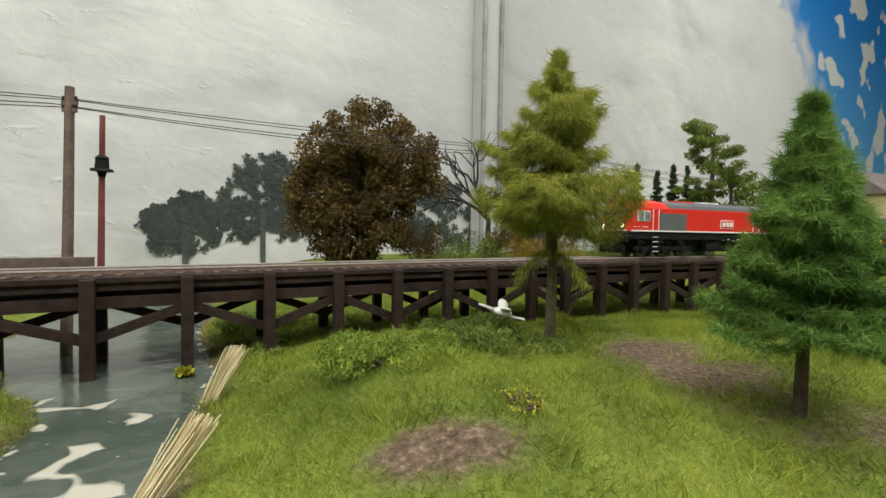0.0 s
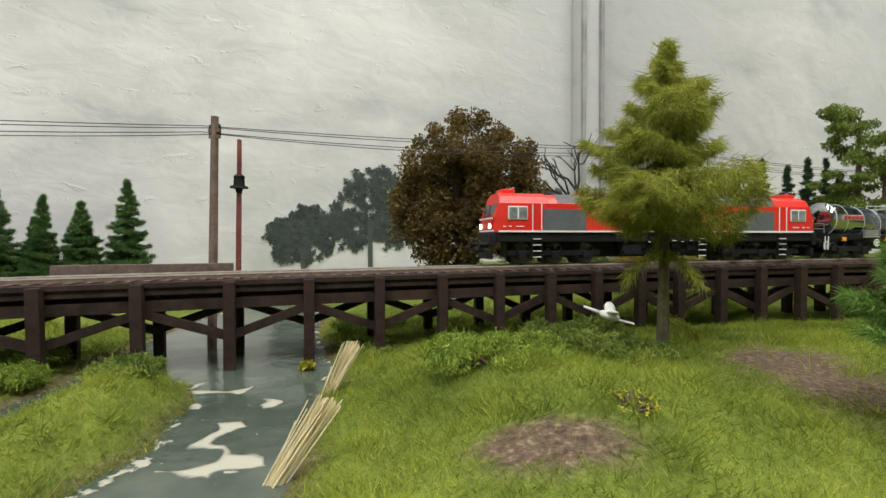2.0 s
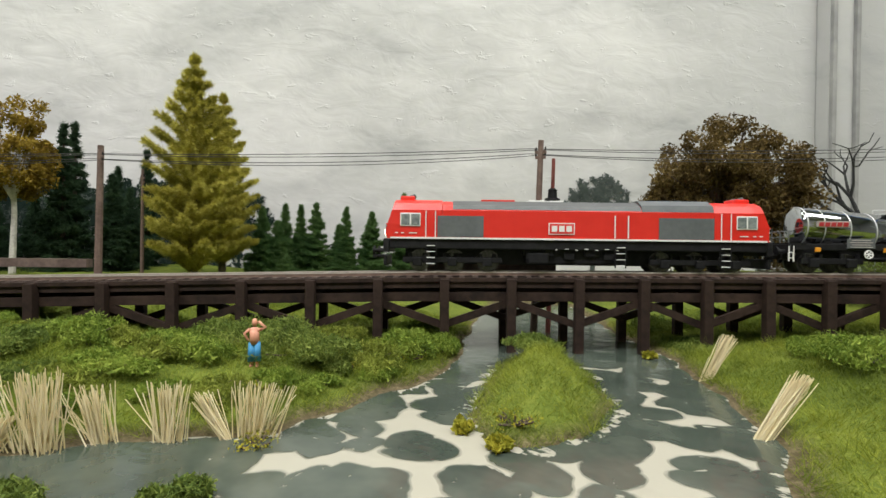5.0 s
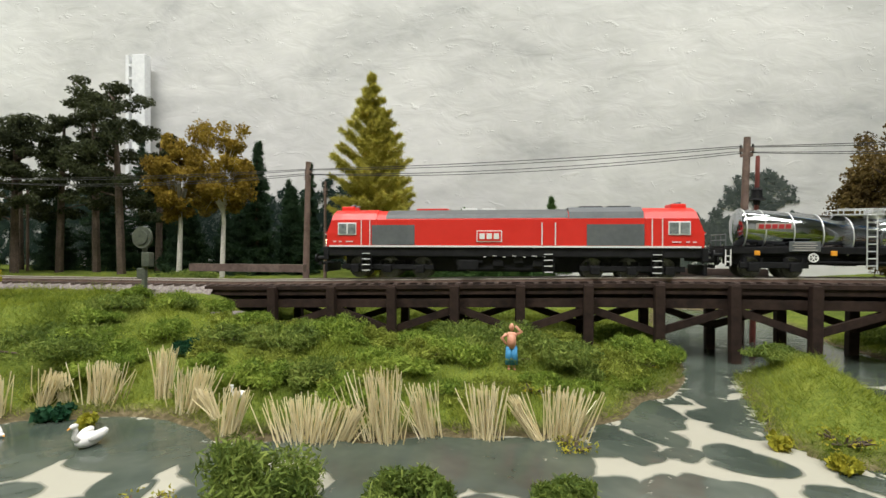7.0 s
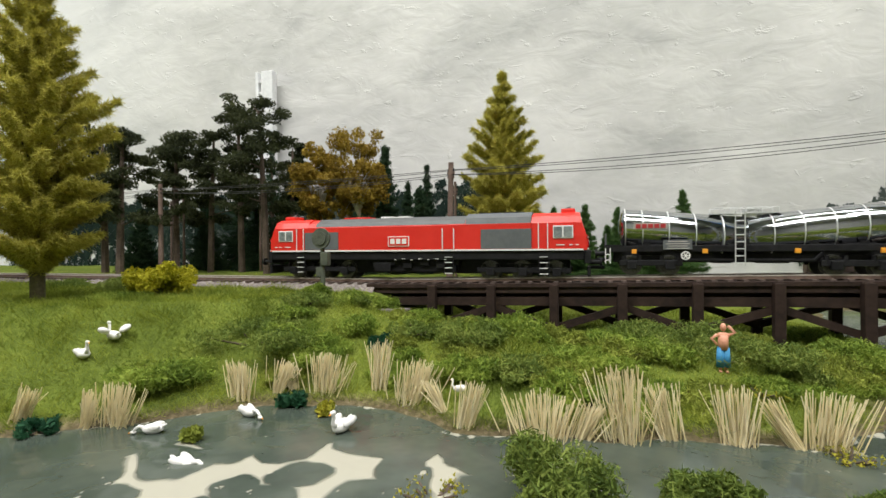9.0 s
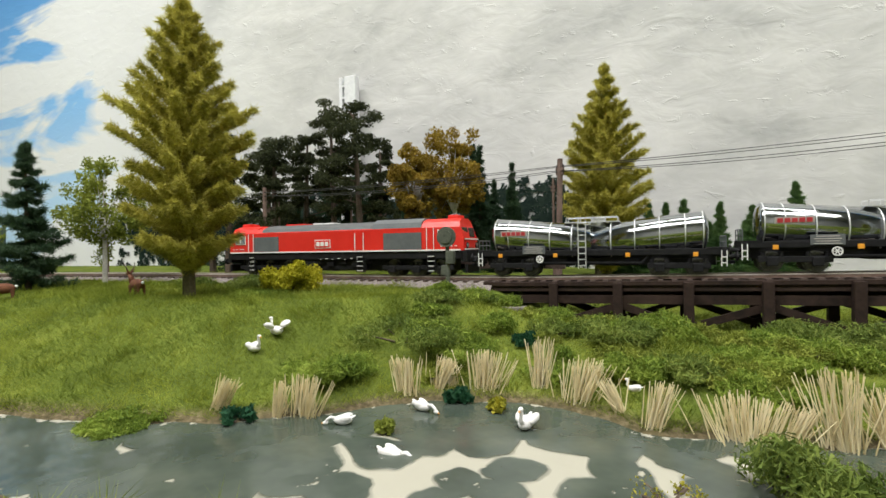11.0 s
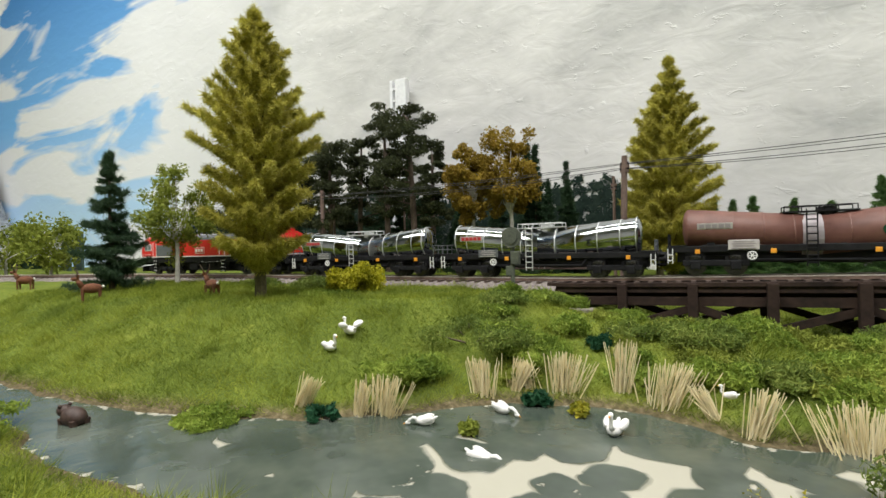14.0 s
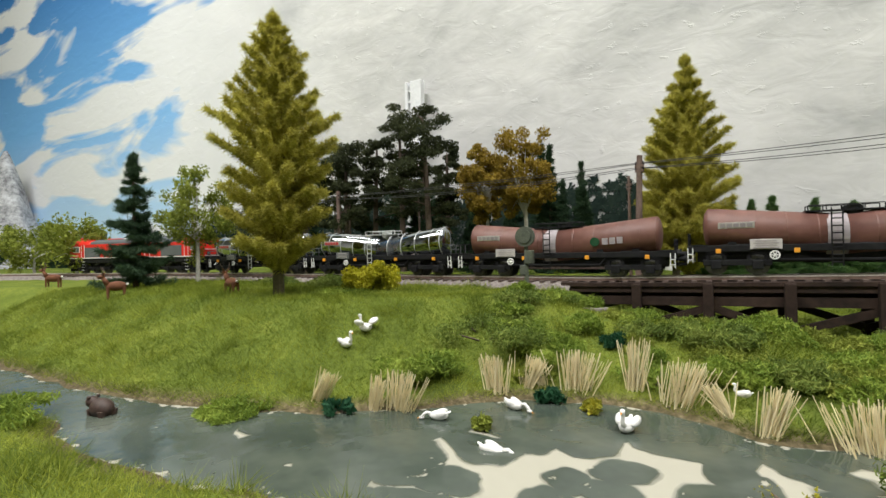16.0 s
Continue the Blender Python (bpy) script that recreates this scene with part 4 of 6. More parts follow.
def build_tanker(label, chrome, seed):
    moving = []
    tk = thing("tank_wagon", pose(0, 0, 0), label, "wagon", "tank wagons of the train")
    R, half = 0.0118, 0.0655
    body = M["chrome"] if chrome else M["brown_tank"]
    zc_mid, zc_end = 0.0212, 0.0276
    for e in (-1, 1):
        bm = bmesh.new()
        prev = None
        nseg = 32
        stations = [(0.0, 1.0), (half - 0.0022, 1.0), (half - 0.0008, 0.95), (half + 0.0006, 0.72), (half + 0.0013, 0.35)]
        for x, k in stations:
            zc = zc_mid + (zc_end - zc_mid) * x / half
            ring = [bm.verts.new((e * x, R * k * math.cos(t * 6.28319 / nseg), zc + R * k * math.sin(t * 6.28319 / nseg))) for t in range(nseg)]
            if prev:
                for j in range(nseg):
                    bm.faces.new((prev[j], prev[(j + 1) % nseg], ring[(j + 1) % nseg], ring[j]))
            else:
                bm.faces.new(ring)
            prev = ring
        bm.faces.new(prev)
        bmesh.ops.recalc_face_normals(bm, faces=bm.faces)
        sh = part("tank_shell", bm, body, tk, smooth=True)
        # raised bands round the barrel
        for x in (0.012, 0.026, 0.040, 0.054, 0.0635):
            zc = zc_mid + (zc_end - zc_mid) * x / half
            bm = bmesh.new()
            rod(bm, (e * (x - 0.0003), 0, zc), (e * (x + 0.0003), 0, zc), R + 0.00012, seg=32)
            part("band", bm, M["silver"] if chrome else M["brown_tank"], sh, smooth=False)
        bm = boxes((e * 0.0735, 0, 0.0140, 0.0035, 0.026, 0.0050), bevel=0.0004)
        part("buffer_beam", bm, M["black"], tk)
        buffers(tk, e * 0.0745, e)
        bm = bmesh.new()
        rod(bm, (e * 0.073, 0, 0.0085), (e * 0.0805, 0, 0.0085), 0.0010, seg=6)
        part("coupling", bm, M["black"], tk)
        bm = boxes((e * 0.0700, 0, 0.0170, 0.0105, 0.0255, 0.0008))
        pl = part("end_platform", bm, M["black"], tk)
        bm = bmesh.new()
        for y in (-0.0120, -0.004, 0.004, 0.0120):
            rod(bm, (e * 0.0745, y, 0.017), (e * 0.0745, y, 0.0240), 0.00035, seg=5)
        for z in (0.0206, 0.0240):
            rod(bm, (e * 0.0745, -0.012, z), (e * 0.0745, 0.012, z), 0.00035, seg=5)
        part("railing", bm, M["grey"] if chrome else M["black"], pl)
        for y in (-1, 1):
            bm = boxes((e * 0.0735, y * 0.0128, 0.0085, 0.0030, 0.0010, 0.0006), (e * 0.0735, y * 0.0128, 0.0118, 0.0030, 0.0010, 0.0006), (e * 0.0722, y * 0.0128, 0.0110, 0.0005, 0.0010, 0.0090), (e * 0.0748, y * 0.0128, 0.0110, 0.0005, 0.0010, 0.0090))
            part("corner_step", bm, M["white"], tk)
            for x in (0.059, 0.022):
                part("orange_box", boxes((e * x, y * 0.0130, 0.0135, 0.0026, 0.0016, 0.0026), bevel=0.0003), M["orange"], tk)
        bogie(tk, e * 0.0500, (-0.0103, 0.0103), 0.0170, moving, 0.0053)
    bm = boxes((0, 0.0115, 0.0150, 0.147, 0.0022, 0.0038), (0, -0.0115, 0.0150, 0.147, 0.0022, 0.0038), (0, 0, 0.0158, 0.020, 0.022, 0.003),
               (-0.05, 0, 0.0160, 0.014, 0.022, 0.003), (0.05, 0, 0.0160, 0.014, 0.022, 0.003), bevel=0.0004)
    part("underframe", bm, M["black"], tk)
    for x in (-0.052, -0.03, 0.03, 0.052):
        part("saddle", boxes((x, 0, 0.0165, 0.004, 0.022, 0.0045)), M["black"], tk)
    # added black filler that keeps the space between the bogies dark
    part("underside_filler", boxes((0, 0, 0.0120, 0.140, 0.0120, 0.0100)), M["black"], tk)
    bm = bmesh.new()
    rod(bm, (0.006, 0, 0.0105), (0.022, 0, 0.0105), 0.0042, seg=12)
    box(bm, -0.012, 0, 0.0095, 0.010, 0.012, 0.006, bevel=0.0006)
    for y in (-1, 1):
        rod(bm, (-0.030, y * 0.0115, 0.0085), (0.030, y * 0.0115, 0.0085), 0.0007, seg=6)
        rod(bm, (-0.030, y * 0.0115, 0.0085), (-0.034, y * 0.0115, 0.0135), 0.0007, seg=6)
        rod(bm, (0.030, y * 0.0115, 0.0085), (0.034, y * 0.0115, 0.0135), 0.0007, seg=6)
    part("brake_gear", bm, M["black"], tk)
    for y in (-1, 1):
        bm = ladder(bmesh.new(), -0.005, y * 0.0140, 0.0050, 0.0358, 0.0046, 8)
        part("ladder", bm, M["silver"] if chrome else M["black"], tk)
        bm = bmesh.new()
        for a in range(14):
            p, q = a * 6.28319 / 14, (a + 1) * 6.28319 / 14
            rod(bm, (-0.032 + 0.0022 * math.cos(p), y * 0.0138, 0.0110 + 0.0022 * math.sin(p)),
                (-0.032 + 0.0022 * math.cos(q), y * 0.0138, 0.0110 + 0.0022 * math.sin(q)), 0.0004, seg=5)
        for a in range(3):
            p = a * 3.14159 / 3
            rod(bm, (-0.032 - 0.0022 * math.cos(p), y * 0.0138, 0.0110 - 0.0022 * math.sin(p)),
                (-0.032 + 0.0022 * math.cos(p), y * 0.0138, 0.0110 + 0.0022 * math.sin(p)), 0.0003, seg=5)
        part("handwheel", bm, M["white"], tk)
        bm = boxes((-0.036, y * 0.0134, 0.0172, 0.0150, 0.0006, 0.0056), bevel=0.0002)
        pp = part("data_panel", bm, M["grey"] if chrome else M["label_pale"], tk)
        bm = bmesh.new()
        for k in range(4):
            box(bm, -0.036, y * 0.0138, 0.0152 + k * 0.0013, 0.012 - 0.002 * (k % 2), 0.0003, 0.0004)
        part("small_print", bm, M["label_pale"] if chrome else M["grey_band"], pp)
        # company name as plain bars on a pale plate
        zc = zc_mid + (zc_end - zc_mid) * 0.05 / half
        bm = bmesh.new()
        tiltm = pose(-0.0500, y * (R + 0.0001), zc + 0.0022, -y * 11, 0, 0)
        box(bm, 0, 0, 0, 0.0180, 0.0005, 0.0036, tiltm)
        pl = part("name_plate", bm, M["label_pale"], tk)
        bm = bmesh.new()
        for k in range(5):
            box(bm, -0.0066 + k * 0.0033, y * 0.0003, 0, 0.0026, 0.0004, 0.0024, tiltm)
        part("name_bar", bm, M["red_letter"] if chrome else M["grey_band"], pl)
        if not chrome:
            bm = bmesh.new()
            rod(bm, (0.027, y * R, zc_mid + 0.0025), (0.027, y * (R + 0.0004), zc_mid + 0.0025), 0.0030, seg=18)
            part("round_mark", bm, M["lf_teal"], tk)
            bm = bmesh.new()
            for k in range(3):
                box(bm, 0.0335 + k * 0.0046, y * (R + 0.0001), zc_mid + 0.0027 + 0.0003 * k, 0.0036, 0.0006, 0.0042)
            part("name_bar", bm, M["grey_band"], tk)
    if not chrome:
        bm = bmesh.new()
        rod(bm, (-0.0085, 0, zc_mid + 0.0003), (0.0005, 0, zc_mid + 0.0003), R + 0.00035, seg=32)
        part("pale_band", bm, M["grey_band"], tk)
    bm = boxes((0, 0, zc_mid + R + 0.0018, 0.034, 0.0105, 0.0007))
    wk = part("walkway", bm, M["silver"] if chrome else M["black"], tk)
    bm = bmesh.new()
    for y in (-0.005, 0.005):
        for x in (-0.016, -0.008, 0.0, 0.008, 0.016):
            rod(bm, (x, y, zc_mid + R + 0.0018), (x, y, zc_mid + R + 0.0048), 0.0003, seg=5)
        rod(bm, (-0.016, y, zc_mid + R + 0.0048), (0.016, y, zc_mid + R + 0.0048), 0.0003, seg=5)
    part("railing", bm, M["silver"] if chrome else M["black"], wk)
    bm = bmesh.new()
    rod(bm, (0.004, 0, zc_mid + R - 0.001), (0.004, 0, zc_mid + R + 0.004), 0.0045, seg=16)
    part("dome_hatch", bm, M["silver"] if chrome else M["black"], tk)
    return tk, moving


# ---- vegetation ----
def conifer(name, x, y, h, r, leaf, bark, seed, label, layers=16, per=9, up=0.0, droop=0.3, bare=0.10, dens=6, nl=0.005, nw=0.0006, ragged=0.3, z=None, group="", taper=0.85, spray=0.2, wisps=0, hang=0.2, stagger=0.004, full=1.0, skirt=1.0, lay=0.75):
    """Spruce or fir: tapered trunk, whorls of branches that rise or droop, set with needles."""
    rng = np.random.default_rng(seed)
    z = z_at(x, y) - 0.002 if z is None else z
    t = thing(name, pose(x, y, z), label, "tree", group)
    bm = tube(bmesh.new(), [(0, 0, 0), (0.004 * h, 0, h * 0.5), (0, 0, h * 0.97)], [0.020 * h, 0.013 * h, 0.003 * h], 7)
    pts, dirs = [], []
    for i in range(layers):
        f = i / (layers - 1)
        zl = h * (bare + (0.95 - bare) * f)
        ln = r * min(1.0, full * (1 - f)) ** taper * (0.9 + 0.15 * rng.random()) * (skirt + (1 - skirt) * min(1.0, f / 0.42)) + 0.02 * r
        n = max(5, int(per * (1 - 0.45 * f)))
        a0 = rng.random() * 6.28
        for k in range(n):
            a = a0 + k * 6.283 / n + rng.normal() * 0.10
            lk = ln * (1 - ragged * rng.random())
            m = max(5, int(14 * lk / r) + 3)
            u = np.linspace(0.05, 1, m)
            px, py = np.cos(a) * lk * u, np.sin(a) * lk * u
            pz = zl + up * (0.68 + 0.32 * f) * lk * (1.15 * u - 0.3 * u * u) - droop * lk * np.sin(u * 2.3) + rng.normal() * stagger * h
            p = np.stack([px, py, pz], 1)
            d = np.gradient(p, axis=0)
            d /= np.linalg.norm(d, axis=1)[:, None]
            # side twigs widen each branch into a flat spray
            w = np.stack([-np.sin(a) * np.ones(m), np.cos(a) * np.ones(m), -0.25 * np.ones(m)], 1) * (lk * spray * np.sin(u * 2.9))[:, None]
            for g in (0.0, 1.0, -1.0):
                pts.append(p + w * g)
                dirs.append(d + w / (lk + 1e-6) * g * 2)
            if f < 0.85:
                tube(bm, [tuple(p[0]), tuple(p[m // 2])], [0.0032 * h, 0.0012 * h], 4)
    # a few stray wisps low on the stem
    for k in range(wisps):
        a, zl, lk = rng.random() * 6.28, h * (bare * (0.25 + 0.7 * rng.random())), r * (0.25 + 0.35 * rng.random())
        u = np.linspace(0.1, 1, 9)
        pts.append(np.stack([np.cos(a) * lk * u, np.sin(a) * lk * u, zl - 0.45 * lk * u * u], 1))
        dirs.append(np.tile([np.cos(a), np.sin(a), -0.5], (9, 1)))
    part("trunk", bm, bark, t)
    p, d = np.concatenate(pts), np.concatenate(dirs)
    tri = needles(rng, p, d, nl, nw, dens, hang, lay)
    top = np.stack([np.zeros(40), np.zeros(40), h * (0.90 + 0.08 * rng.random(40))], 1)
    tri = np.concatenate([tri, needles(rng, top, np.tile([0, 0, 1.0], (40, 1)), nl, nw, 6)])
    part("crown", tri_mesh("crown", tri, leaf), leaf, t)
    return t


def broadleaf(name, x, y, h, r, zc, leaf, bark, seed, label, clumps=46, per=90, size=0.0042, squash=1.1, z=None, trunk=None, lobes=None, group="", puff=1.0):
    """Trunk, forking limbs and a crown of many leaf clumps with gaps."""
    rng = np.random.default_rng(seed)
    z = z_at(x, y) - 0.002 if z is None else z
    t = thing(name, pose(x, y, z), label, "tree", group)
    tr = trunk or 0.03 * h
    bm = tube(bmesh.new(), [(0, 0, 0), (0.01 * h, 0.006 * h, zc * 0.5), (0, 0, zc)], [tr, tr * 0.75, tr * 0.5], 8)
    cs = []
    for _ in range(clumps):
        d = rng.normal(size=3)
        d /= np.linalg.norm(d)
        q = d * r * (0.45 + 0.5 * rng.random())
        q[2] *= squash
        if lobes:
            lx, ly, lz, lr = lobes[rng.integers(len(lobes))]
            q = q * lr + np.array([lx, ly, lz]) * r
        cs.append(q + np.array([0, 0, zc]))
    cs = np.array(cs)
    for q in cs[::3]:
        m = q * 0.5 + np.array([0, 0, zc * 0.42])
        tube(bm, [(0, 0, zc * 0.6), tuple(m), tuple(q)], [tr * 0.4, tr * 0.22, tr * 0.08], 5)
    part("trunk", bm, bark, t)
    tri = leaves(rng, cs, puff * r * (0.20 + 0.14 * rng.random(len(cs))), size, per)
    part("crown", tri_mesh("crown", tri, leaf), leaf, t)
    return t


def scots_pine(x, y, h, seed, label, r=0.030, z=None, pads=10, leaf="lf_pine"):
    """Bare trunk with flat foliage pads on its upper half."""
    rng = np.random.default_rng(seed)
    z = z_at(x, y) - 0.002 if z is None else z
    t = thing("pine_tree", pose(x, y, z), label, "tree")
    lean = rng.normal(size=2) * 0.03 * h
    bm = tube(bmesh.new(), [(0, 0, 0), (lean[0] * .4, lean[1] * .4, h * 0.5), (lean[0], lean[1], h * 0.95)], [0.0042, 0.0032, 0.0012], 7)
    cs, sp = [], []
    for i in range(pads):
        f = i / (pads - 1)
        zz = h * (0.40 + 0.58 * f)
        a, rr = rng.random() * 6.28 + i * 2.4, r * (1 - 0.72 * f) * (0.25 + 0.75 * rng.random())
        c = np.array([np.cos(a) * rr + lean[0] * f, np.sin(a) * rr + lean[1] * f, zz])
        rod(bm, (lean[0] * f, lean[1] * f, zz - 0.008), tuple(c), 0.0011, 0.0005, 5)
        for _ in range(5):
            cs.append(c + rng.normal(size=3) * np.array([0.38, 0.38, 0.10]) * r)
            sp.append(r * (0.28 + 0.16 * rng.random()))
    part("trunk", bm, M["bark"], t)
    tri = leaves(rng, np.array(cs), np.array(sp) * 0.85, 0.0024, 260, up=0.6, flat=0.55)
    part("crown", tri_mesh("crown", tri, M[leaf]), M[leaf], t)
    return t


def bush(x, y, r, hgt, leaf, seed, label, n=420, size=0.0032, name="bush", z=None, slim=0.35):
    rng = np.random.default_rng(seed)
    z = max(z_at(x, y), 0) - 0.001 if z is None else z
    t = thing(name, pose(x, y, z), label, "bush")
    cs = []
    bm = bmesh.new()
    for _ in range(16):
        a, q = rng.random() * 6.28, r * rng.random() ** 0.5
        c = np.array([np.cos(a) * q, np.sin(a) * q, hgt * (0.25 + 0.65 * rng.random() * (1 - 0.5 * (q / r) ** 2))])
        cs.append(c)
        rod(bm, (c[0] * 0.2, c[1] * 0.2, 0), tuple(c), 0.0006, 0.0003, 4)
    part("stem", bm, M["bark"], t)
    tri = leaves(rng, np.array(cs), r * 0.40, size, max(4, n * 7 // 16), up=0.5, flat=min(1.0, hgt / r), slim=slim)
    tri[:, :, 2] = np.maximum(tri[:, :, 2], 0.0002)
    part("leaves", tri_mesh("leaves", tri, leaf), leaf, t)
    return t


def reed_clump(x, y, h, w, lean, seed, label="bundle of dry straw-coloured reeds at the water's edge", stems=64, name="reed_clump", group="reeds along the bank", flare=0.42, loose=1.0):
    rng = np.random.default_rng(seed)
    t = thing(name, pose(x, y, max(z_at(x, y), 0) - 0.001), label, "reeds", group)
    n = stems
    ca, sa = math.cos(radians(34)), math.sin(radians(34))
    k = rng.normal(size=n) * 0.5
    b = np.stack([k * w * 0.40 + rng.normal(size=n) * w * 0.08, rng.normal(size=n) * w * 0.12, np.zeros(n)], 1)
    b = np.stack([b[:, 0] * ca - b[:, 1] * sa, b[:, 0] * sa + b[:, 1] * ca, b[:, 2]], 1)
    fan = flare * k + lean * 0.9 + rng.normal(size=n) * 0.08 * loose
    d = np.stack([fan * ca, fan * sa, np.ones(n)], 1) + rng.normal(size=(n, 3)) * (0.035 + 0.15 * (rng.random((n, 1)) > 0.85)) * loose
    d /= np.linalg.norm(d, axis=1)[:, None]
    L = h * np.where(rng.random((n, 1)) < 0.8, 0.86 + 0.20 * rng.random((n, 1)), 0.35 + 0.5 * rng.random((n, 1)))
    side = np.cross(d, rng.normal(size=(n, 3)))
    side /= np.linalg.norm(side, axis=1)[:, None]
    wd = 0.00026
    s2 = np.cross(d, side)
    tip = b + d * L
    tris = []
    ring = [side, -0.5 * side + 0.87 * s2, -0.5 * side - 0.87 * s2]
    for i in range(3):
        p, q = ring[i] * wd, ring[(i + 1) % 3] * wd
        tris.append(np.stack([b + p, b + q, tip + p * 0.6], 1))
        tris.append(np.stack([b + q, tip + q * 0.6, tip + p * 0.6], 1))
    tagged(part("sheaf", tri_mesh("sheaf", np.concatenate(tris), M["straw"]), M["straw"], t), kind="stuff")
    return t


def build_trees():
    conifer("spruce_tree", -0.521, -0.169, 0.190, 0.0410, M["lf_spruce"], M["bark_green"], 11, "tall yellow-green spruce on the meadow beside the track", 13, 16, 1.2, 0.0, 0.10, 30, 0.0044, 0.00055, 0.22, taper=0.9, spray=0.09, full=1.6, skirt=0.78, stagger=0.007)
    conifer("spruce_tree", -0.481, 0.160, 0.206, 0.0415, M["lf_spruce"], M["bark_green"], 12, "tall yellow-green spruce behind the bridge", 13, 16, 1.2, 0.0, 0.08, 28, 0.0045, 0.00055, 0.22, taper=0.9, spray=0.09, full=1.45, skirt=0.85, stagger=0.007)
    conifer("spruce_tree", -0.552, 0.230, 0.198, 0.040, M["lf_spruce"], M["bark_green"], 13, "yellow-green spruce close to another one", 12, 16, 1.2, 0.0, 0.08, 28, 0.0045, 0.00055, 0.22, taper=0.9, spray=0.09, full=1.4, skirt=0.85, stagger=0.007)
    conifer("larch_tree", 0.036, 0.244, 0.139, 0.0445, M["lf_larch"], M["bark_green"], 14, "feathery olive-green larch in front of the bridge", 10, 8, 0.25, 0.30, 0.45, 44, 0.0058, 0.00030, 0.62, taper=0.55, spray=0.36, wisps=4, hang=0.75, stagger=0.018)
    conifer("fir_tree", 0.098, 0.168, 0.0985, 0.0300, M["lf_fir"], M["bark"], 15, "dense bright green fir on brown soil", 14, 12, 0.16, 0.20, 0.34, 40, 0.0040, 0.00026, 0.5, taper=0.95, spray=0.26, stagger=0.012)
    conifer("fir_tree", -0.662, -0.271, 0.114, 0.034, M["lf_meadow_fir"], M["bark"], 16, "dark green fir on the meadow", 13, 7, 0.15, 0.30, 0.14, 20, 0.0044, 0.0006, 0.6, spray=0.24, taper=0.9, stagger=0.026)
    broadleaf("birch_tree", -0.715, -0.228, 0.120, 0.034, 0.070, M["lf_birch"], M["bark_birch"], 18, "light green birch with a white trunk", 60, 150, 0.0024, 1.5, trunk=0.0022, puff=0.85)
    broadleaf("birch_tree", -0.96, -0.385, 0.08, 0.045, 0.050, M["lf_birch"], M["bark_birch"], 19, "broad light green birch at the meadow's edge", 54, 70, 0.0040, 0.8, trunk=0.0022)
    broadleaf("birch_tree", -1.06, -0.46, 0.08, 0.045, 0.048, M["lf_birch"], M["bark_birch"], 20, "broad light green birch at the meadow's edge", 50, 70, 0.0040, 0.8, trunk=0.0022)
    for i, (x, y, h, r) in enumerate(((-0.773, -0.119, 0.155, 0.030), (-0.805, -0.062, 0.165, 0.032), (-0.803, -0.025, 0.172, 0.033), (-0.769, 0.003, 0.198, 0.034),
                                      (-0.700, 0.012, 0.190, 0.036), (-0.762, 0.062, 0.164, 0.026), (-0.83, -0.13, 0.165, 0.034), (-0.90, -0.05, 0.18, 0.034))):
        scots_pine(x, y, h, 30 + i, "tall dark pine with flat needle pads", r)
    for i, (x, y, h, zc, r) in enumerate(((-0.618, 0.040, 0.15, 0.098, 0.028), (-0.594, 0.070, 0.16, 0.107, 0.031))):
        broadleaf("oak_tree", x, y, h, r, zc, M["lf_gold"], M["bark_birch"], 40 + i, "golden autumn tree with a pale trunk behind the track", 80, 190, 0.0024, 1.65, trunk=0.0026, puff=0.85)
    broadleaf("oak_tree", -0.108, 0.455, 0.17, 0.058, 0.100, M["lf_autumn"], M["bark"], 45, "large brown autumn tree against the wall", 270, 240, 0.0028, 1.0, trunk=0.006, puff=0.74, lobes=[(0.15, 0, 0.55, 0.75), (-0.45, 0.1, 0.25, 0.7), (0.75, -0.1, 0.05, 0.65), (-0.55, 0, -0.45, 0.65), (0.45, 0, -0.6, 0.7), (0, 0, -0.1, 0.9), (-0.1, 0, -0.95, 0.6)])
    rows = ((-0.647, 0.131, 0.150, 0.020), (-0.673, 0.180, 0.115, 0.018), (-0.675, 0.211, 0.138, 0.019), (-0.601, 0.107, 0.138, 0.020), (-0.593, 0.143, 0.095, 0.018),
            (-0.696, 0.114, 0.075, 0.020), (-0.72, 0.14, 0.10, 0.024), (-0.66, 0.06, 0.09, 0.022), (-0.74, 0.09, 0.09, 0.024), (-0.80, 0.03, 0.085, 0.024), (-0.86, -0.02, 0.085, 0.026),
            (-0.90, -0.09, 0.085, 0.026), (-0.862, 0.068, 0.185, 0.032), (-0.835, 0.085, 0.15, 0.03), (-0.885, 0.03, 0.15, 0.03), (-0.70, 0.07, 0.085, 0.024), (-0.62, 0.17, 0.085, 0.02))
    for i, (x, y, h, r) in enumerate(rows):
        conifer("fir_tree", x, y, h, r * 1.35, M["lf_darkfir"], M["bark"], 60 + i, "dark green fir in the wood behind the track", 16, 10, 0.0, 0.30, 0.06, 10, 0.0042, 0.0007, 0.5, taper=0.95, spray=0.3, stagger=0.022)
    rows = ((-0.539, 0.301, 0.091, 0.016), (-0.525, 0.312, 0.093, 0.013), (-0.509, 0.321, 0.096, 0.024), (-0.480, 0.341, 0.092, 0.015), (-0.455, 0.358, 0.087, 0.025),
            (-0.424, 0.380, 0.110, 0.026), (-0.470, 0.372, 0.070, 0.018), (-0.495, 0.345, 0.072, 0.020), (-0.520, 0.275, 0.070, 0.020), (-0.560, 0.285, 0.085, 0.020))
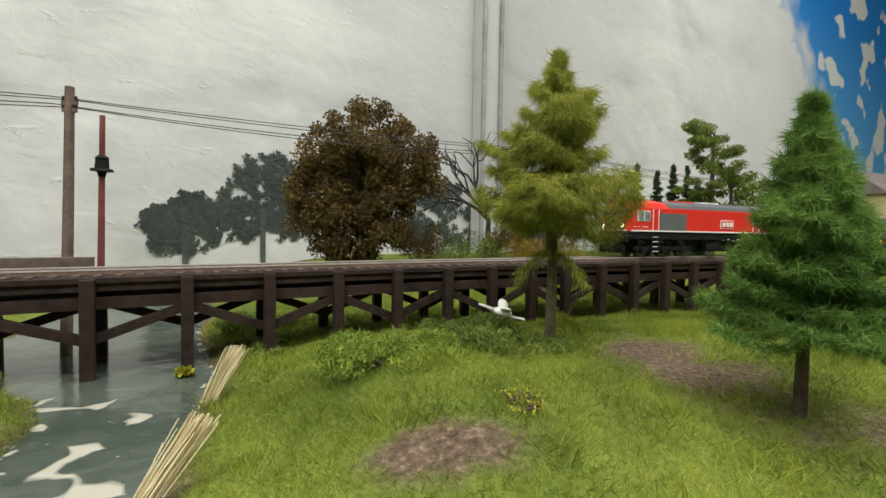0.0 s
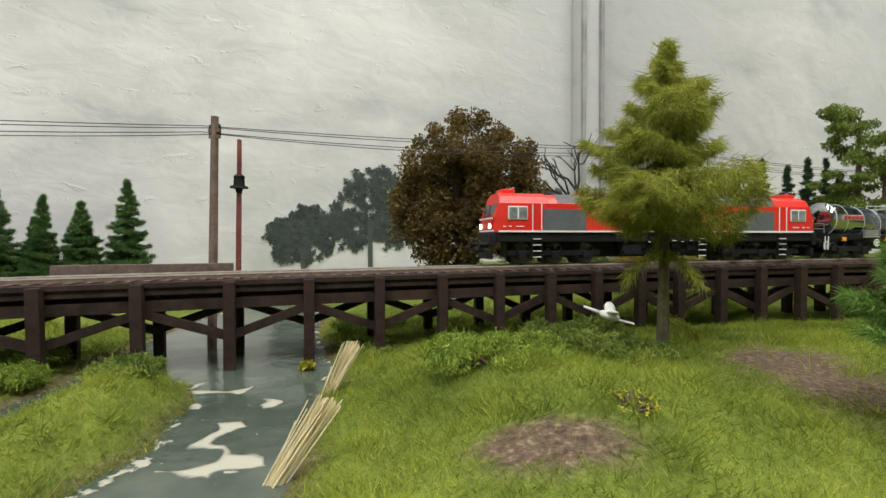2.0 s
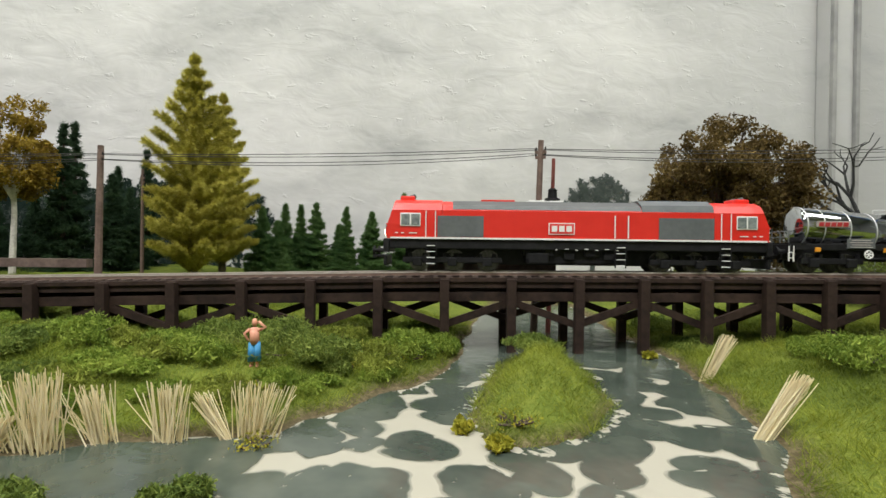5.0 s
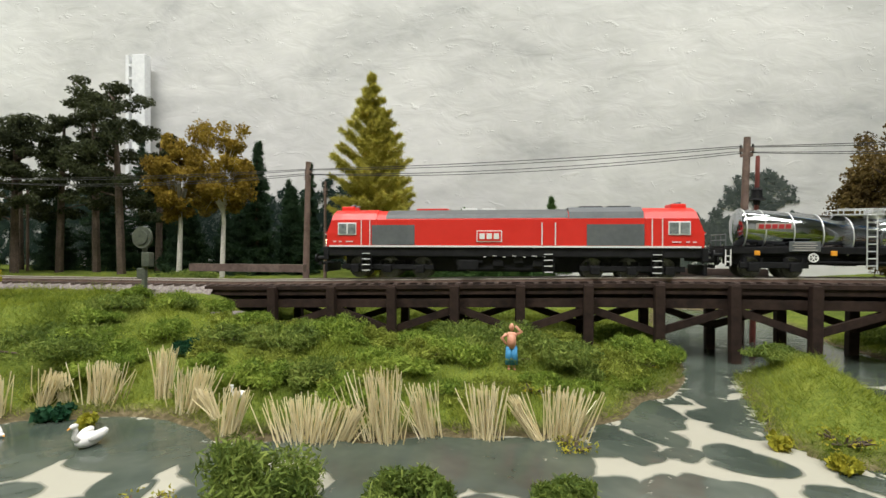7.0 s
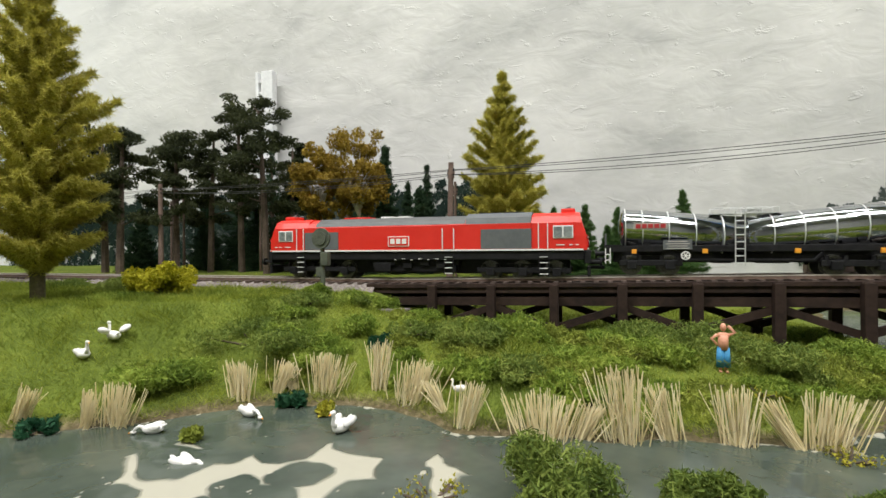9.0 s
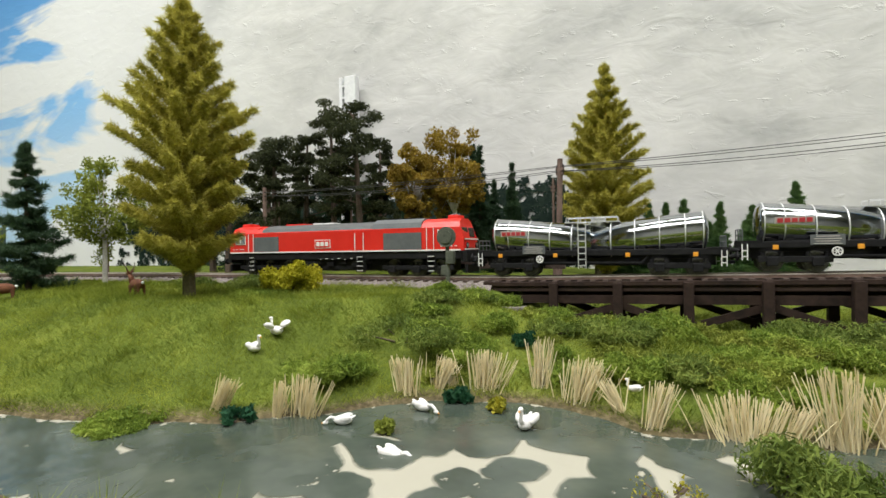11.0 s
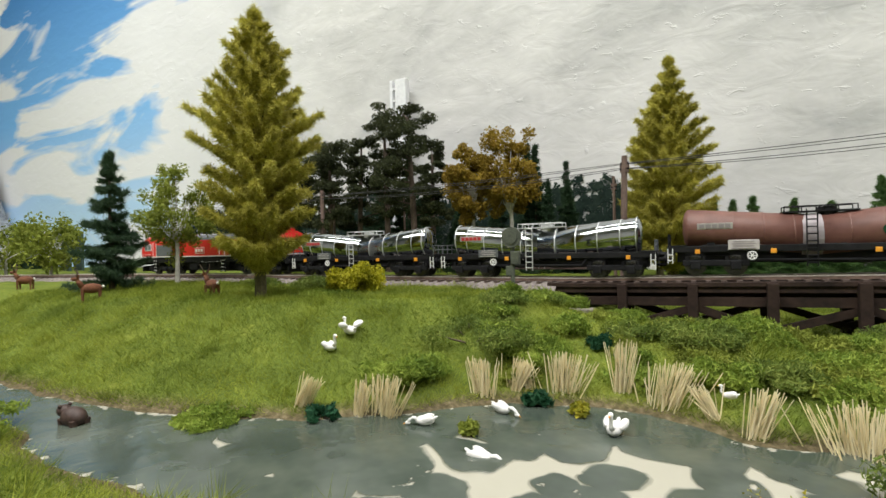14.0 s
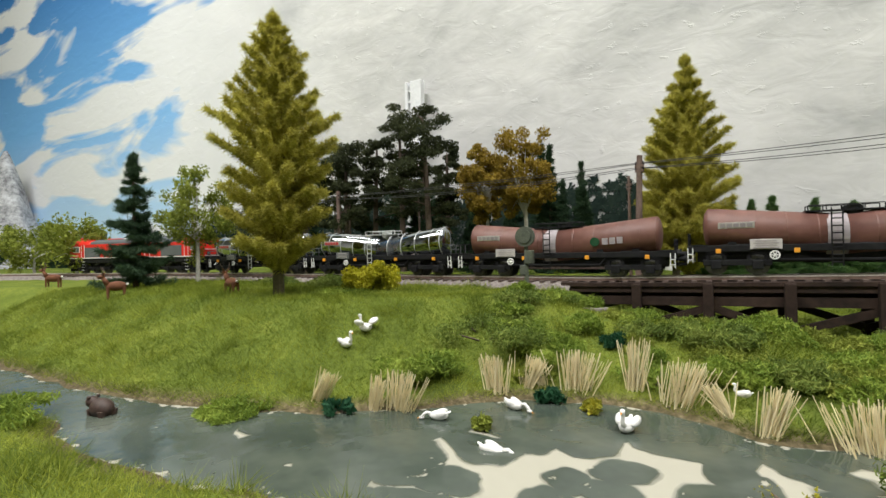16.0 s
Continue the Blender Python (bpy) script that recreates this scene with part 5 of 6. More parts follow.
    for i, (x, y, h, r) in enumerate(rows):
        conifer("fir_tree", x, y, h, r * 1.3, M["lf_row"], M["bark"], 80 + i, "small green fir behind the bridge", 15, 11, 0.0, 0.30, 0.05, 22, 0.0036, 0.0005, 0.42, taper=0.85, spray=0.3, stagger=0.020, group="row of small firs")
    for i, (x, y, h) in enumerate(((0.256, 0.796, 0.15), (0.289, 0.800, 0.14), (0.315, 0.803, 0.15), (0.338, 0.806, 0.145), (0.22, 0.78, 0.12), (0.36, 0.82, 0.13))):
        conifer("fir_tree", x, y, h, 0.034, M["lf_darkfir"], M["bark"], 100 + i, "dark fir in a far row by the wall", 16, 9, 0.0, 0.35, 0.06, 10, 0.0045, 0.0010, 0.5, taper=1.0, spray=0.25, stagger=0.018)
    scots_pine(0.276, 0.598, 0.180, 110, "pine with open green crown behind the track", 0.034, pads=12, leaf="lf_dark")
    broadleaf("oak_tree", 0.349, 0.651, 0.13, 0.035, 0.09, M["lf_dark"], M["bark"], 111, "dark green leafy tree behind the track", 36, 60, 0.004, 1.1)
    broadleaf("oak_tree", 0.44, 0.70, 0.13, 0.040, 0.09, M["lf_bush"], M["bark"], 112, "green leafy tree near the yellow house", 36, 60, 0.004, 1.0)
    # dead tree
    rng = np.random.default_rng(7)
    t = thing("bare_tree", pose(0.012, 0.545, z_at(0.012, 0.545) - 0.002), "leafless blackened tree with crooked branches", "tree")
    bm = bmesh.new()

    def limb(p, d, ln, r, depth):
        q = p + d * ln
        mid = p + d * ln * 0.5 + Vector(rng.normal(size=3)) * ln * 0.10
        tube(bm, [tuple(p), tuple(mid), tuple(q)], [r, r * 0.85, r * 0.65], 5)
        if depth:
            for _ in range(3 if depth > 1 else 2):
                nd = (d + Vector(rng.normal(size=3)) * 0.55 + Vector((0, 0, 0.1))).normalized()
                limb(q, nd, ln * (0.6 + 0.2 * rng.random()), r * 0.6, depth - 1)

    limb(Vector((0, 0, 0)), Vector((0.05, 0, 1)), 0.055, 0.0042, 4)
    part("trunk", bm, M["bark_black"], t)


def painted_trees():
    """Flat tree shapes painted on the wall."""
    m = pose(*WALL_AT, 0, 0, 0, WALL_TURN)
    rng = np.random.default_rng(21)
    sets = (("sil", 0.175, 0.03, ((0, 0.03, .035), (0.01, 0.055, .022), (-0.02, 0.04, .02))), ("sil", 0.26, 0.03, ((0, 0.06, .05), (0.01, 0.10, .034), (-0.03, 0.045, .03), (0.035, 0.05, .03))),
            ("sil", 0.50, 0.02, ((0, 0.07, .05), (0.03, 0.10, .03), (-0.03, 0.05, .03))), ("sil", 0.58, 0.02, ((0, 0.05, .05), (0.03, 0.06, .04))),
            ("sil", -0.42, 0.02, ((0, 0.06, .07), (-0.08, 0.05, .06), (0.08, 0.04, .05))), ("sil", -0.62, 0.02, ((0, 0.07, .07), (-0.10, 0.05, .06), (0.09, 0.05, .05))),
            ("sil", 0.68, 0.02, ((0, 0.05, .04), (0.06, 0.05, .04), (0.12, 0.05, 0.04))))
    sets = list(sets)
    for i in range(15):
        k = -1.08 + 0.06 * i
        sets.append(("forest", k, 0.01, ((0, 0.04, 0.060), (0.02, 0.100 + 0.015 * math.sin(i * 2.1), 0.042), (-0.02, 0.085 + 0.02 * math.cos(i * 1.7), 0.042))))
    for mt, s, z, lobes in sets:
        t = thing("painted_tree", m @ pose(s, -0.0025, z), "grey-green tree shape painted flat on the wall", "painting", kind="structure")
        c = []
        for lx, lz, lr in lobes:
            for _ in range(60):
                a, q = rng.random() * 6.28, lr * rng.random() ** 0.5
                c.append((lx + math.cos(a) * q * 1.15, 0, lz + math.sin(a) * q * 0.8))
        c = np.array(c)
        tri = leaves(rng, c, 0.007, 0.0052, 26)
        tri[:, :, 1] = (np.arange(len(tri)) % 17)[:, None] * 0.00008
        part("painted_crown", tri_mesh("painted_crown", tri, M[mt]), M[mt], t)
        part("painted_trunk", boxes((0, 0.0006, 0.012, 0.006, 0.001, 0.09)), M[mt], t)


def build_bushes():
    rows = ((-0.402, -0.082, 0.024, 0.017, "lf_dark"), (-0.366, -0.033, 0.0065, 0.009, "lf_teal"), (-0.336, 0.028, 0.014, 0.020, "lf_bush"), (-0.289, 0.030, 0.018, 0.012, "lf_bush"),
            (-0.282, 0.084, 0.028, 0.022, "lf_dark"), (-0.254, 0.086, 0.022, 0.017, "lf_dark"), (-0.226, 0.132, 0.014, 0.022, "lf_bush"), (-0.222, 0.152, 0.012, 0.016, "lf_bush"),
            (-0.392, -0.122, 0.016, 0.014, "lf_bush"), (-0.346, 0.006, 0.018, 0.014, "lf_dark"), (-0.398, -0.196, 0.012, 0.007, "lf_bush"),
            (-0.031, 0.195, 0.024, 0.016, "lf_bush"), (0.002, 0.240, 0.026, 0.022, "lf_dark"), (-0.050, 0.230, 0.016, 0.011, "lf_bush"), (-0.025, 0.215, 0.016, 0.014, "lf_bush"),
            (-0.108, 0.254, 0.016, 0.010, "lf_dark"), (0.02, 0.225, 0.018, 0.012, "lf_dark"), (-0.30, 0.06, 0.016, 0.014, "lf_bush"), (-0.255, 0.185, 0.020, 0.018, "lf_bush"),
            (-0.318, -0.018, 0.014, 0.013, "lf_bush"), (-0.305, -0.005, 0.014, 0.012, "lf_dark"), (-0.168, 0.16, 0.014, 0.009, "lf_dark"), (-0.375, -0.062, 0.014, 0.012, "lf_bush"),
            (-0.244, -0.060, 0.0155, 0.026, "lf_dark"), (-0.217, -0.032, 0.009, 0.014, "lf_dark"), (-0.188, -0.006, 0.008, 0.010, "lf_dark"), (-0.415, -0.275, 0.020, 0.008, "lf_bush"),
            (0.115, 0.46, 0.040, 0.085, "lf_dark"), (0.06, 0.45, 0.040, 0.095, "lf_gold"), (0.16, 0.50, 0.035, 0.09, "lf_bush"), (-0.01, 0.46, 0.035, 0.080, "lf_dark"), (0.035, 0.47, 0.03, 0.10, "lf_autumn"), (-0.05, 0.50, 0.03, 0.09, "lf_autumn"), (-0.44, 0.21, 0.025, 0.02, "lf_dark"),
            (-0.56, 0.03, 0.02, 0.014, "lf_dark"), (-0.58, -0.12, 0.02, 0.014, "lf_dark"), (-0.62, -0.16, 0.018, 0.012, "lf_dark"), (-0.51, -0.13, 0.014, 0.008, "lf_bush"), (-0.13, 0.30, 0.02, 0.014, "lf_dark"))
    names = {"lf_dark": "low dark green leafy bush in the grass", "lf_bush": "fresh green leafy bush in the grass", "lf_teal": "dark bluish-green small plant", "lf_gold": "brownish autumn bush below the wall", "lf_autumn": "dark brown autumn bush below the wall"}
    for i, (x, y, r, h, lf) in enumerate(rows):
        h *= 0.62
        bush(x, y, r, h, M[lf], 200 + i, names[lf], n=int(560 + 60000 * r * r * 10), size=0.0024, slim=0.12)
    rng = random.Random(77)
    k = 0
    while k < 58:
        s, q = rng.uniform(-0.34, -0.02), rng.uniform(-0.17, -0.012)
        x, y = P8[0] + s * UA[0] + q * NA[0], P8[1] + s * UA[1] + q * NA[1]
        if float(signed(RIVER, [x], [y])[0]) < 0.012 or math.hypot(x + 0.2515, y - 0.0595) < 0.016:
            continue
        lf = rng.choice(("lf_bush", "lf_bush", "lf_dark", "lf_birch"))
        nm = {"lf_birch": "pale yellow-green low shrub in the grass"}
        bush(x, y, rng.uniform(0.007, 0.014), rng.uniform(0.004, 0.009), M[lf], 500 + k, nm.get(lf, names.get(lf)), n=300, size=0.0024, slim=0.12, name="shrub")
        k += 1
    bush(-0.518, -0.108, 0.0165, 0.021, M["lf_yellow"], 300, "bright yellow-green round bush beside the track", n=1100, size=0.0019)
    for i, (x, y, r) in enumerate(((-0.229, 0.094, 0.010), (-0.224, 0.128, 0.009), (-0.143, 0.079, 0.009), (-0.236, 0.053, 0.011), (-0.205, 0.028, 0.008), (-0.05, 0.215, 0.008), (0.014, 0.150, 0.009), (-0.255, 0.155, 0.012), (-0.262, -0.079, 0.010))):
        bush(x, y, r * 0.9, 0.0045, M["lf_flower"], 310 + i, "small tuft of yellow flowers", n=36, size=0.0009, name="flower_tuft")
    for i, (x, y, mt) in enumerate(((-0.126, 0.219, "lf_flower"), (-0.142, 0.066, "lf_flower"), (-0.158, 0.072, "lf_flower"), (-0.338, -0.119, "lf_birch"), (-0.334, -0.076, "lf_flower"), (-0.378, -0.160, "lf_teal"), (-0.352, -0.082, "lf_teal"))):
        bush(x, y, 0.0028 if mt != "lf_teal" else 0.006, 0.0045, M[mt], 330 + i, "small water plant standing in the shallows", n=70, size=0.0022, name="water_plant", z=0.0)


def build_reeds():
    rows = ((-0.388, -0.166, 0.0140, 0.0090, 0.65), (-0.374, -0.147, 0.0140, 0.0070, 0.3), (-0.370, -0.139, 0.0160, 0.0120, 0.25), (-0.366, -0.098, 0.0155, 0.0095, -0.1), (-0.364, -0.084, 0.0145, 0.0085, 0.4),
            (-0.352, -0.068, 0.0165, 0.0150, 0.1), (-0.338, -0.051, 0.0210, 0.0070, 0.1), (-0.321, -0.046, 0.0170, 0.0150, 0.3), (-0.304, -0.043, 0.0130, 0.0040, -0.65), (-0.290, -0.045, 0.0160, 0.0070, 0.3),
            (-0.270, -0.028, 0.0150, 0.0200, 0.0), (-0.251, -0.011, 0.0240, 0.0130, -0.1), (-0.243, 0.002, 0.0185, 0.0080, -0.25), (-0.229, 0.013, 0.0185, 0.0090, -0.05), (-0.216, 0.025, 0.0170, 0.0050, -0.65),
            (-0.211, 0.030, 0.0180, 0.0120, 0.15), (-0.361, -0.078, 0.0120, 0.0050, -0.3), (-0.262, -0.020, 0.0130, 0.0060, 0.5))
    for i, (x, y, h, w, ln) in enumerate(rows):
        reed_clump(x, y, h, w, ln, 400 + i, stems=int(28 + 3800 * w), flare=0.30 * w / h)
    reed_clump(-0.0965, 0.186, 0.0235, 0.0040, 0.55, 430, "leaning sheaf of pale straw on the bank", 80, "straw_sheaf", "straw sheaves", 0.05, 0.4)
    reed_clump(-0.0765, 0.122, 0.0250, 0.0050, 0.75, 431, "leaning sheaf of pale straw on the bank", 120, "straw_sheaf", "straw sheaves", 0.08, 0.4)


def build_grass():
    rng = np.random.default_rng(5)
    n = 720000
    s = rng.uniform(-0.72, 0.40, n)
    q = rng.uniform(-0.34, 0.10, n)
    x = P8[0] + s * UA[0] + (q + bow(s)[0]) * NA[0]
    y = P8[1] + s * UA[1] + (q + bow(s)[0]) * NA[1]
    d = np.maximum(shore(x, y), islet(x, y))
    bed = (q > -0.008) & (q < 0.046) & ((s < -0.30) | (s > 0.62))
    keep = (d > 0.0006) & (rng.random(n) > bare_soil(x, y) * 0.97) & ~bed
    keep &= ~((np.abs(q - 0.018) < 0.02) & (rng.random(n) < 0.6))
    x, y = x[keep], y[keep]
    n = len(x)
    b = np.stack([x, y, ground(x, y) - 0.0004], 1)
    tall = 0.6 + 0.5 * (wobble(x, y, 110, 8) + 1) * 0.5 + 0.25 * rng.random(n)
    clump = smooth(0.15, 0.75, wobble(x, y, 170, 12) + 0.5 * wobble(x, y, 420, 13))
    L = (0.0043 * tall * (1 + 1.5 * clump))[:, None] * (0.45 + 0.75 * rng.random((n, 1)))
    d = rng.normal(size=(n, 3)) * 0.75
    d[:, 2] = 0.8
    d[:, 0] += 0.9 * wobble(x, y, 230, 9)
    d[:, 1] += 0.9 * wobble(x, y, 230, 10)
    d /= np.linalg.norm(d, axis=1)[:, None]
    side = np.cross(d, rng.normal(size=(n, 3)))
    side /= np.linalg.norm(side, axis=1)[:, None]
    w = 0.00013
    tri = np.stack([b - side * w, b + side * w, b + d * L], 1)
    ob = new("grass", tri_mesh("grass", tri, M["grass"]))
    tagged(ob, "short yellow-green and dark green static grass", "grass", kind="stuff")


# ---- poles, signals, figures ----
def pole(x, y, top, lean, label, arm=0.008, r=0.0022, crates=True):
    z = z_at(x, y) - 0.002
    t = thing("telegraph_pole", pose(x, y, z, 0, lean, 0), label, "pole", "telegraph poles")
    h = top - z
    part("shaft", tube(bmesh.new(), [(0, 0, 0), (0, 0, h)], [r, r * 0.75], 8), M["pole_wood"], t)
    part("crossarm", boxes((0, 0, h - 0.008, arm, 0.0016, 0.0022), (0, 0, h - 0.0115, arm * 0.9, 0.0016, 0.0020), bevel=0.0002), M["pole_wood"], t)
    for sx in (-1, 1):
        for dz in (0.0062, 0.0098):
            bm = bmesh.new()
            rod(bm, (sx * arm * 0.42, 0, h - dz - 0.0006), (sx * arm * 0.42, 0, h - dz + 0.0016), 0.0007, 0.0005, 6)
            part("insulator", bm, M["black"], t)
    return t


def wire(a, b, sag, name="overhead_wire"):
    bm = bmesh.new()
    pts = []
    for i in range(13):
        f = i / 12
        p = Vector(a).lerp(Vector(b), f)
        p.z -= sag * 4 * f * (1 - f)
        pts.append(tuple(p))
    tube(bm, pts, [0.00026] * 13, 5)
    tagged(part(name, bm, M["wire"]), "thin dark telegraph wire strung between poles", "wire", "telegraph wires")


def build_poles():
    P = [(0.30, 0.600, 0.135), (0.058, 0.412, 0.138), (-0.205, 0.245, 0.134), (-0.462, 0.082, 0.128), (-0.745, -0.084, 0.131), (-1.0, -0.25, 0.131)]
    leans = (0, 0, 1.6, 2.0, 0, 0)
    for (x, y, t), ln in zip(P, leans):
        pole(x, y, t, ln, "weathered wooden telegraph pole beside the track", r=0.0027)
    for (ax, ay, at), (bx, by, bt) in zip(P, P[1:]):
        for k, (o, dz) in enumerate(((-0.003, 0.0055), (0.003, 0.0058), (-0.003, 0.0090), (0.003, 0.0094))):
            wire((ax + o, ay + o, at - dz), (bx + o, by + o, bt - dz), 0.002 + 0.0012 * k)
    for x, y, h in ((-0.845, -0.048, 0.126), (-0.766, 0.024, 0.128), (-0.94, -0.05, 0.131), (-0.525, 0.139, 0.125)):
        pole(x, y, h, 0, "thin dark wooden pole at the wood's edge", 0.006, 0.0016)
    # red mast with a lantern
    x, y = -0.201, 0.262
    z = z_at(x, y)
    t = thing("lamp_mast", pose(x, y, z - 0.002, 0, 1.2, 0), "thin red-brown mast with a black hanging lantern", "lamp post")
    h = 0.124 - z
    part("shaft", tube(bmesh.new(), [(0, 0, 0), (0, 0, h + 0.002)], [0.0019, 0.0013], 8), M["mast_red"], t)
    bm = bmesh.new()
    rod(bm, (0, 0, h - 0.0275), (0, 0, h - 0.0262), 0.0054, 0.0050, 16)
    rod(bm, (0, 0, h - 0.0262), (0, 0, h - 0.0205), 0.0034, 0.0030, 12)
    rod(bm, (0, 0, h - 0.0205), (0, 0, h - 0.0190), 0.0036, 0.0018, 12)
    rod(bm, (0, 0, h - 0.0305), (0, 0, h - 0.0275), 0.0016, 0.0024, 10)
    part("lantern", bm, M["black"], t)
    # signal by the line
    x, y = -0.440, -0.032
    z = z_at(x, y)
    t = thing("railway_signal", pose(x, y, z - 0.002, 0, 0, 34), "small dull green disc signal beside the track", "signal")
    part("post", tube(bmesh.new(), [(0, 0, 0), (0, 0, 0.040)], [0.0016, 0.0012], 8), M["signal_green"], t)
    bm = bmesh.new()
    rod(bm, (0, -0.0022, 0.0365), (0, -0.0008, 0.0365), 0.0062, seg=20)
    rod(bm, (0, -0.0028, 0.0365), (0, -0.0022, 0.0365), 0.0040, seg=20)
    part("disc", bm, M["signal_green"], t)
    part("box", boxes((0.002, 0, 0.024, 0.005, 0.004, 0.008), (-0.002, 0, 0.016, 0.004, 0.003, 0.006), bevel=0.0005), M["signal_green"], t)
    part("base", boxes((0, 0, 0.003, 0.008, 0.008, 0.008), bevel=0.0006), M["ballast"], t)
    x, y = -0.425, 0.005
    t = thing("stone_slab", pose(x, y, z_at(x, y), 0, 0, 30), "grey concrete slab at the end of the bridge", "slab")
    part("slab", boxes((0, 0, 0.0005, 0.026, 0.011, 0.004), bevel=0.0008), M["ballast"], t)


def swan(x, y, rz, s, label, kind="swan", z=0.0, wings=0.0, head_down=False):
    s *= 0.72
    t = thing(kind, pose(x, y, z, 0, 0, rz), label, "bird", "white water birds")
    bm = ball(bmesh.new(), (0, 0, 0.0028 * s), 0.0030 * s, 2.0, 1.15, 1.0, u=14, v=9)
    ball(bm, (0.0058 * s, 0, 0.0042 * s), 0.0013 * s, 1.8, 0.8, 0.6, pose(0, 0, 0, 0, -30, 0))
    part("body", bm, M["feather"], t, smooth=True)
    bm = bmesh.new()
    neck = [(-0.0045, 0, 0.0035), (-0.0066, 0, 0.0058), (-0.0058, 0, 0.0086), (-0.0066, 0, 0.0106)] if not head_down else [(-0.0045, 0, 0.0035), (-0.0075, 0, 0.0045), (-0.0098, 0, 0.0030), (-0.0108, 0, 0.0012)]
    tube(bm, [tuple(c * s for c in p) for p in neck], [0.0013 * s, 0.0010 * s, 0.0009 * s, 0.0009 * s], 8)
    ball(bm, tuple(c * s for c in neck[-1]), 0.0013 * s, 1.4, 0.9, 0.9)
    nk = part("neck", bm, M["feather"], t, smooth=True)
    hx, _, hz = (c * s for c in neck[-1])
    part("bill", rod(bmesh.new(), (hx - 0.001 * s, 0, hz), (hx - 0.0028 * s, 0, hz - 0.0006 * s), 0.0005 * s, 0.0002 * s, 6), M["orange"], t)
    for sy in (-1, 1):
        bm = ball(bmesh.new(), (0.0012 * s, sy * (0.0026 + wings * 0.004) * s, (0.0040 + wings * 0.003) * s), 0.0026 * s, 1.7, 0.45 + wings, 0.75, pose(0, 0, 0, sy * wings * 35, -12, sy * 8), u=12, v=8)
        part("wing", bm, M["feather"], t, smooth=True)
    return t


def build_animals():
    swan(-0.315, -0.078, 120, 1.02, "white swan swimming with a raised neck", wings=0.25)
    swan(-0.350, -0.099, 200, 0.88, "white swan resting on the water", head_down=True)
    swan(-0.353, -0.129, 60, 0.80, "white swan bending its neck to the water", head_down=True)
    swan(-0.304, -0.036, 30, 0.55, "small white bird sitting among the reeds", z=0.008)
    swan(-0.323, -0.124, 215, 0.95, "white swan dipping its head in the foam", head_down=True, z=-0.0026)
    z = z_at(-0.418, -0.148)
    swan(-0.418, -0.148, 200, 0.95, "white goose standing on the grass", "goose", z)
    swan(-0.424, -0.137, 20, 0.95, "white goose spreading its wings on the grass", "goose", z_at(-0.424, -0.137) + 0.001, 0.9)
    # the white bird lying on the bushes with its neck stretched
    t = thing("stork", pose(0.013, 0.234, 0.0300, 0, 14, 10) @ Matrix.Diagonal((0.85, 0.85, 0.85, 1)), "white stork gliding low over the bushes, neck stretched out", "bird")
    part("body", ball(bmesh.new(), (0, 0, 0), 0.0032, 1.7, 1.0, 0.8, u=14, v=9), M["feather"], t, smooth=True)
    part("neck", tube(bmesh.new(), [(-0.004, 0, 0), (-0.009, 0, 0.0008), (-0.0135, 0, 0.0012)], [0.0012, 0.0008, 0.0006], 7), M["feather"], t, smooth=True)
    part("bill", rod(bmesh.new(), (-0.0135, 0, 0.0012), (-0.0165, 0, 0.0012), 0.0006, 0.0002, 6), M["black"], t)
    part("tail", boxes((0.0085, 0, -0.001, 0.009, 0.0022, 0.0009), bevel=0.0003), M["feather"], t)
    for sy, up in ((-1, 0.4), (1, 1.0)):
        bm = ball(bmesh.new(), (0.0005, sy * 0.0035, 0.0022 * up + 0.001), 0.0030, 1.0, 1.6, 0.35, pose(0, 0, 0, sy * 40 * up, 0, 0), u=12, v=7)
        part("wing", bm, M["feather"], t, smooth=True)
    for x, y, rz, s in ((-0.737, -0.347, 75, 1.2), (-0.618, -0.276, 95, 1.2), (-0.548, -0.197, 30, 1.15)):
        deer(x, y, rz, s)
    # bear wading
    t = thing("bear", pose(-0.418, -0.243, -0.0015, 0, 0, 40) @ Matrix.Diagonal((0.72, 0.72, 0.72, 1)), "dark brown bear wading in the river", "animal")
    part("body", ball(bmesh.new(), (0, 0, 0.0055), 0.0052, 1.5, 1.0, 1.0, u=14, v=9), M["dark_fur"], t, smooth=True)
    bm = ball(bmesh.new(), (-0.0085, 0, 0.0078), 0.0033, 1.2, 1.0, 0.95, u=12, v=8)
    ball(bm, (-0.0122, 0, 0.0070), 0.0015, 1.4, 0.9, 0.8)
    hd = part("head", bm, M["dark_fur"], t, smooth=True)
    for sy in (-1, 1):
        part("ear", ball(bmesh.new(), (-0.0078, sy * 0.0024, 0.0106), 0.0010), M["dark_fur"], hd, smooth=True)
        for x in (-0.005, 0.005):
            part("leg", rod(bmesh.new(), (x, sy * 0.003, 0), (x, sy * 0.003, 0.005), 0.0016, 0.0020, 8), M["dark_fur"], t)


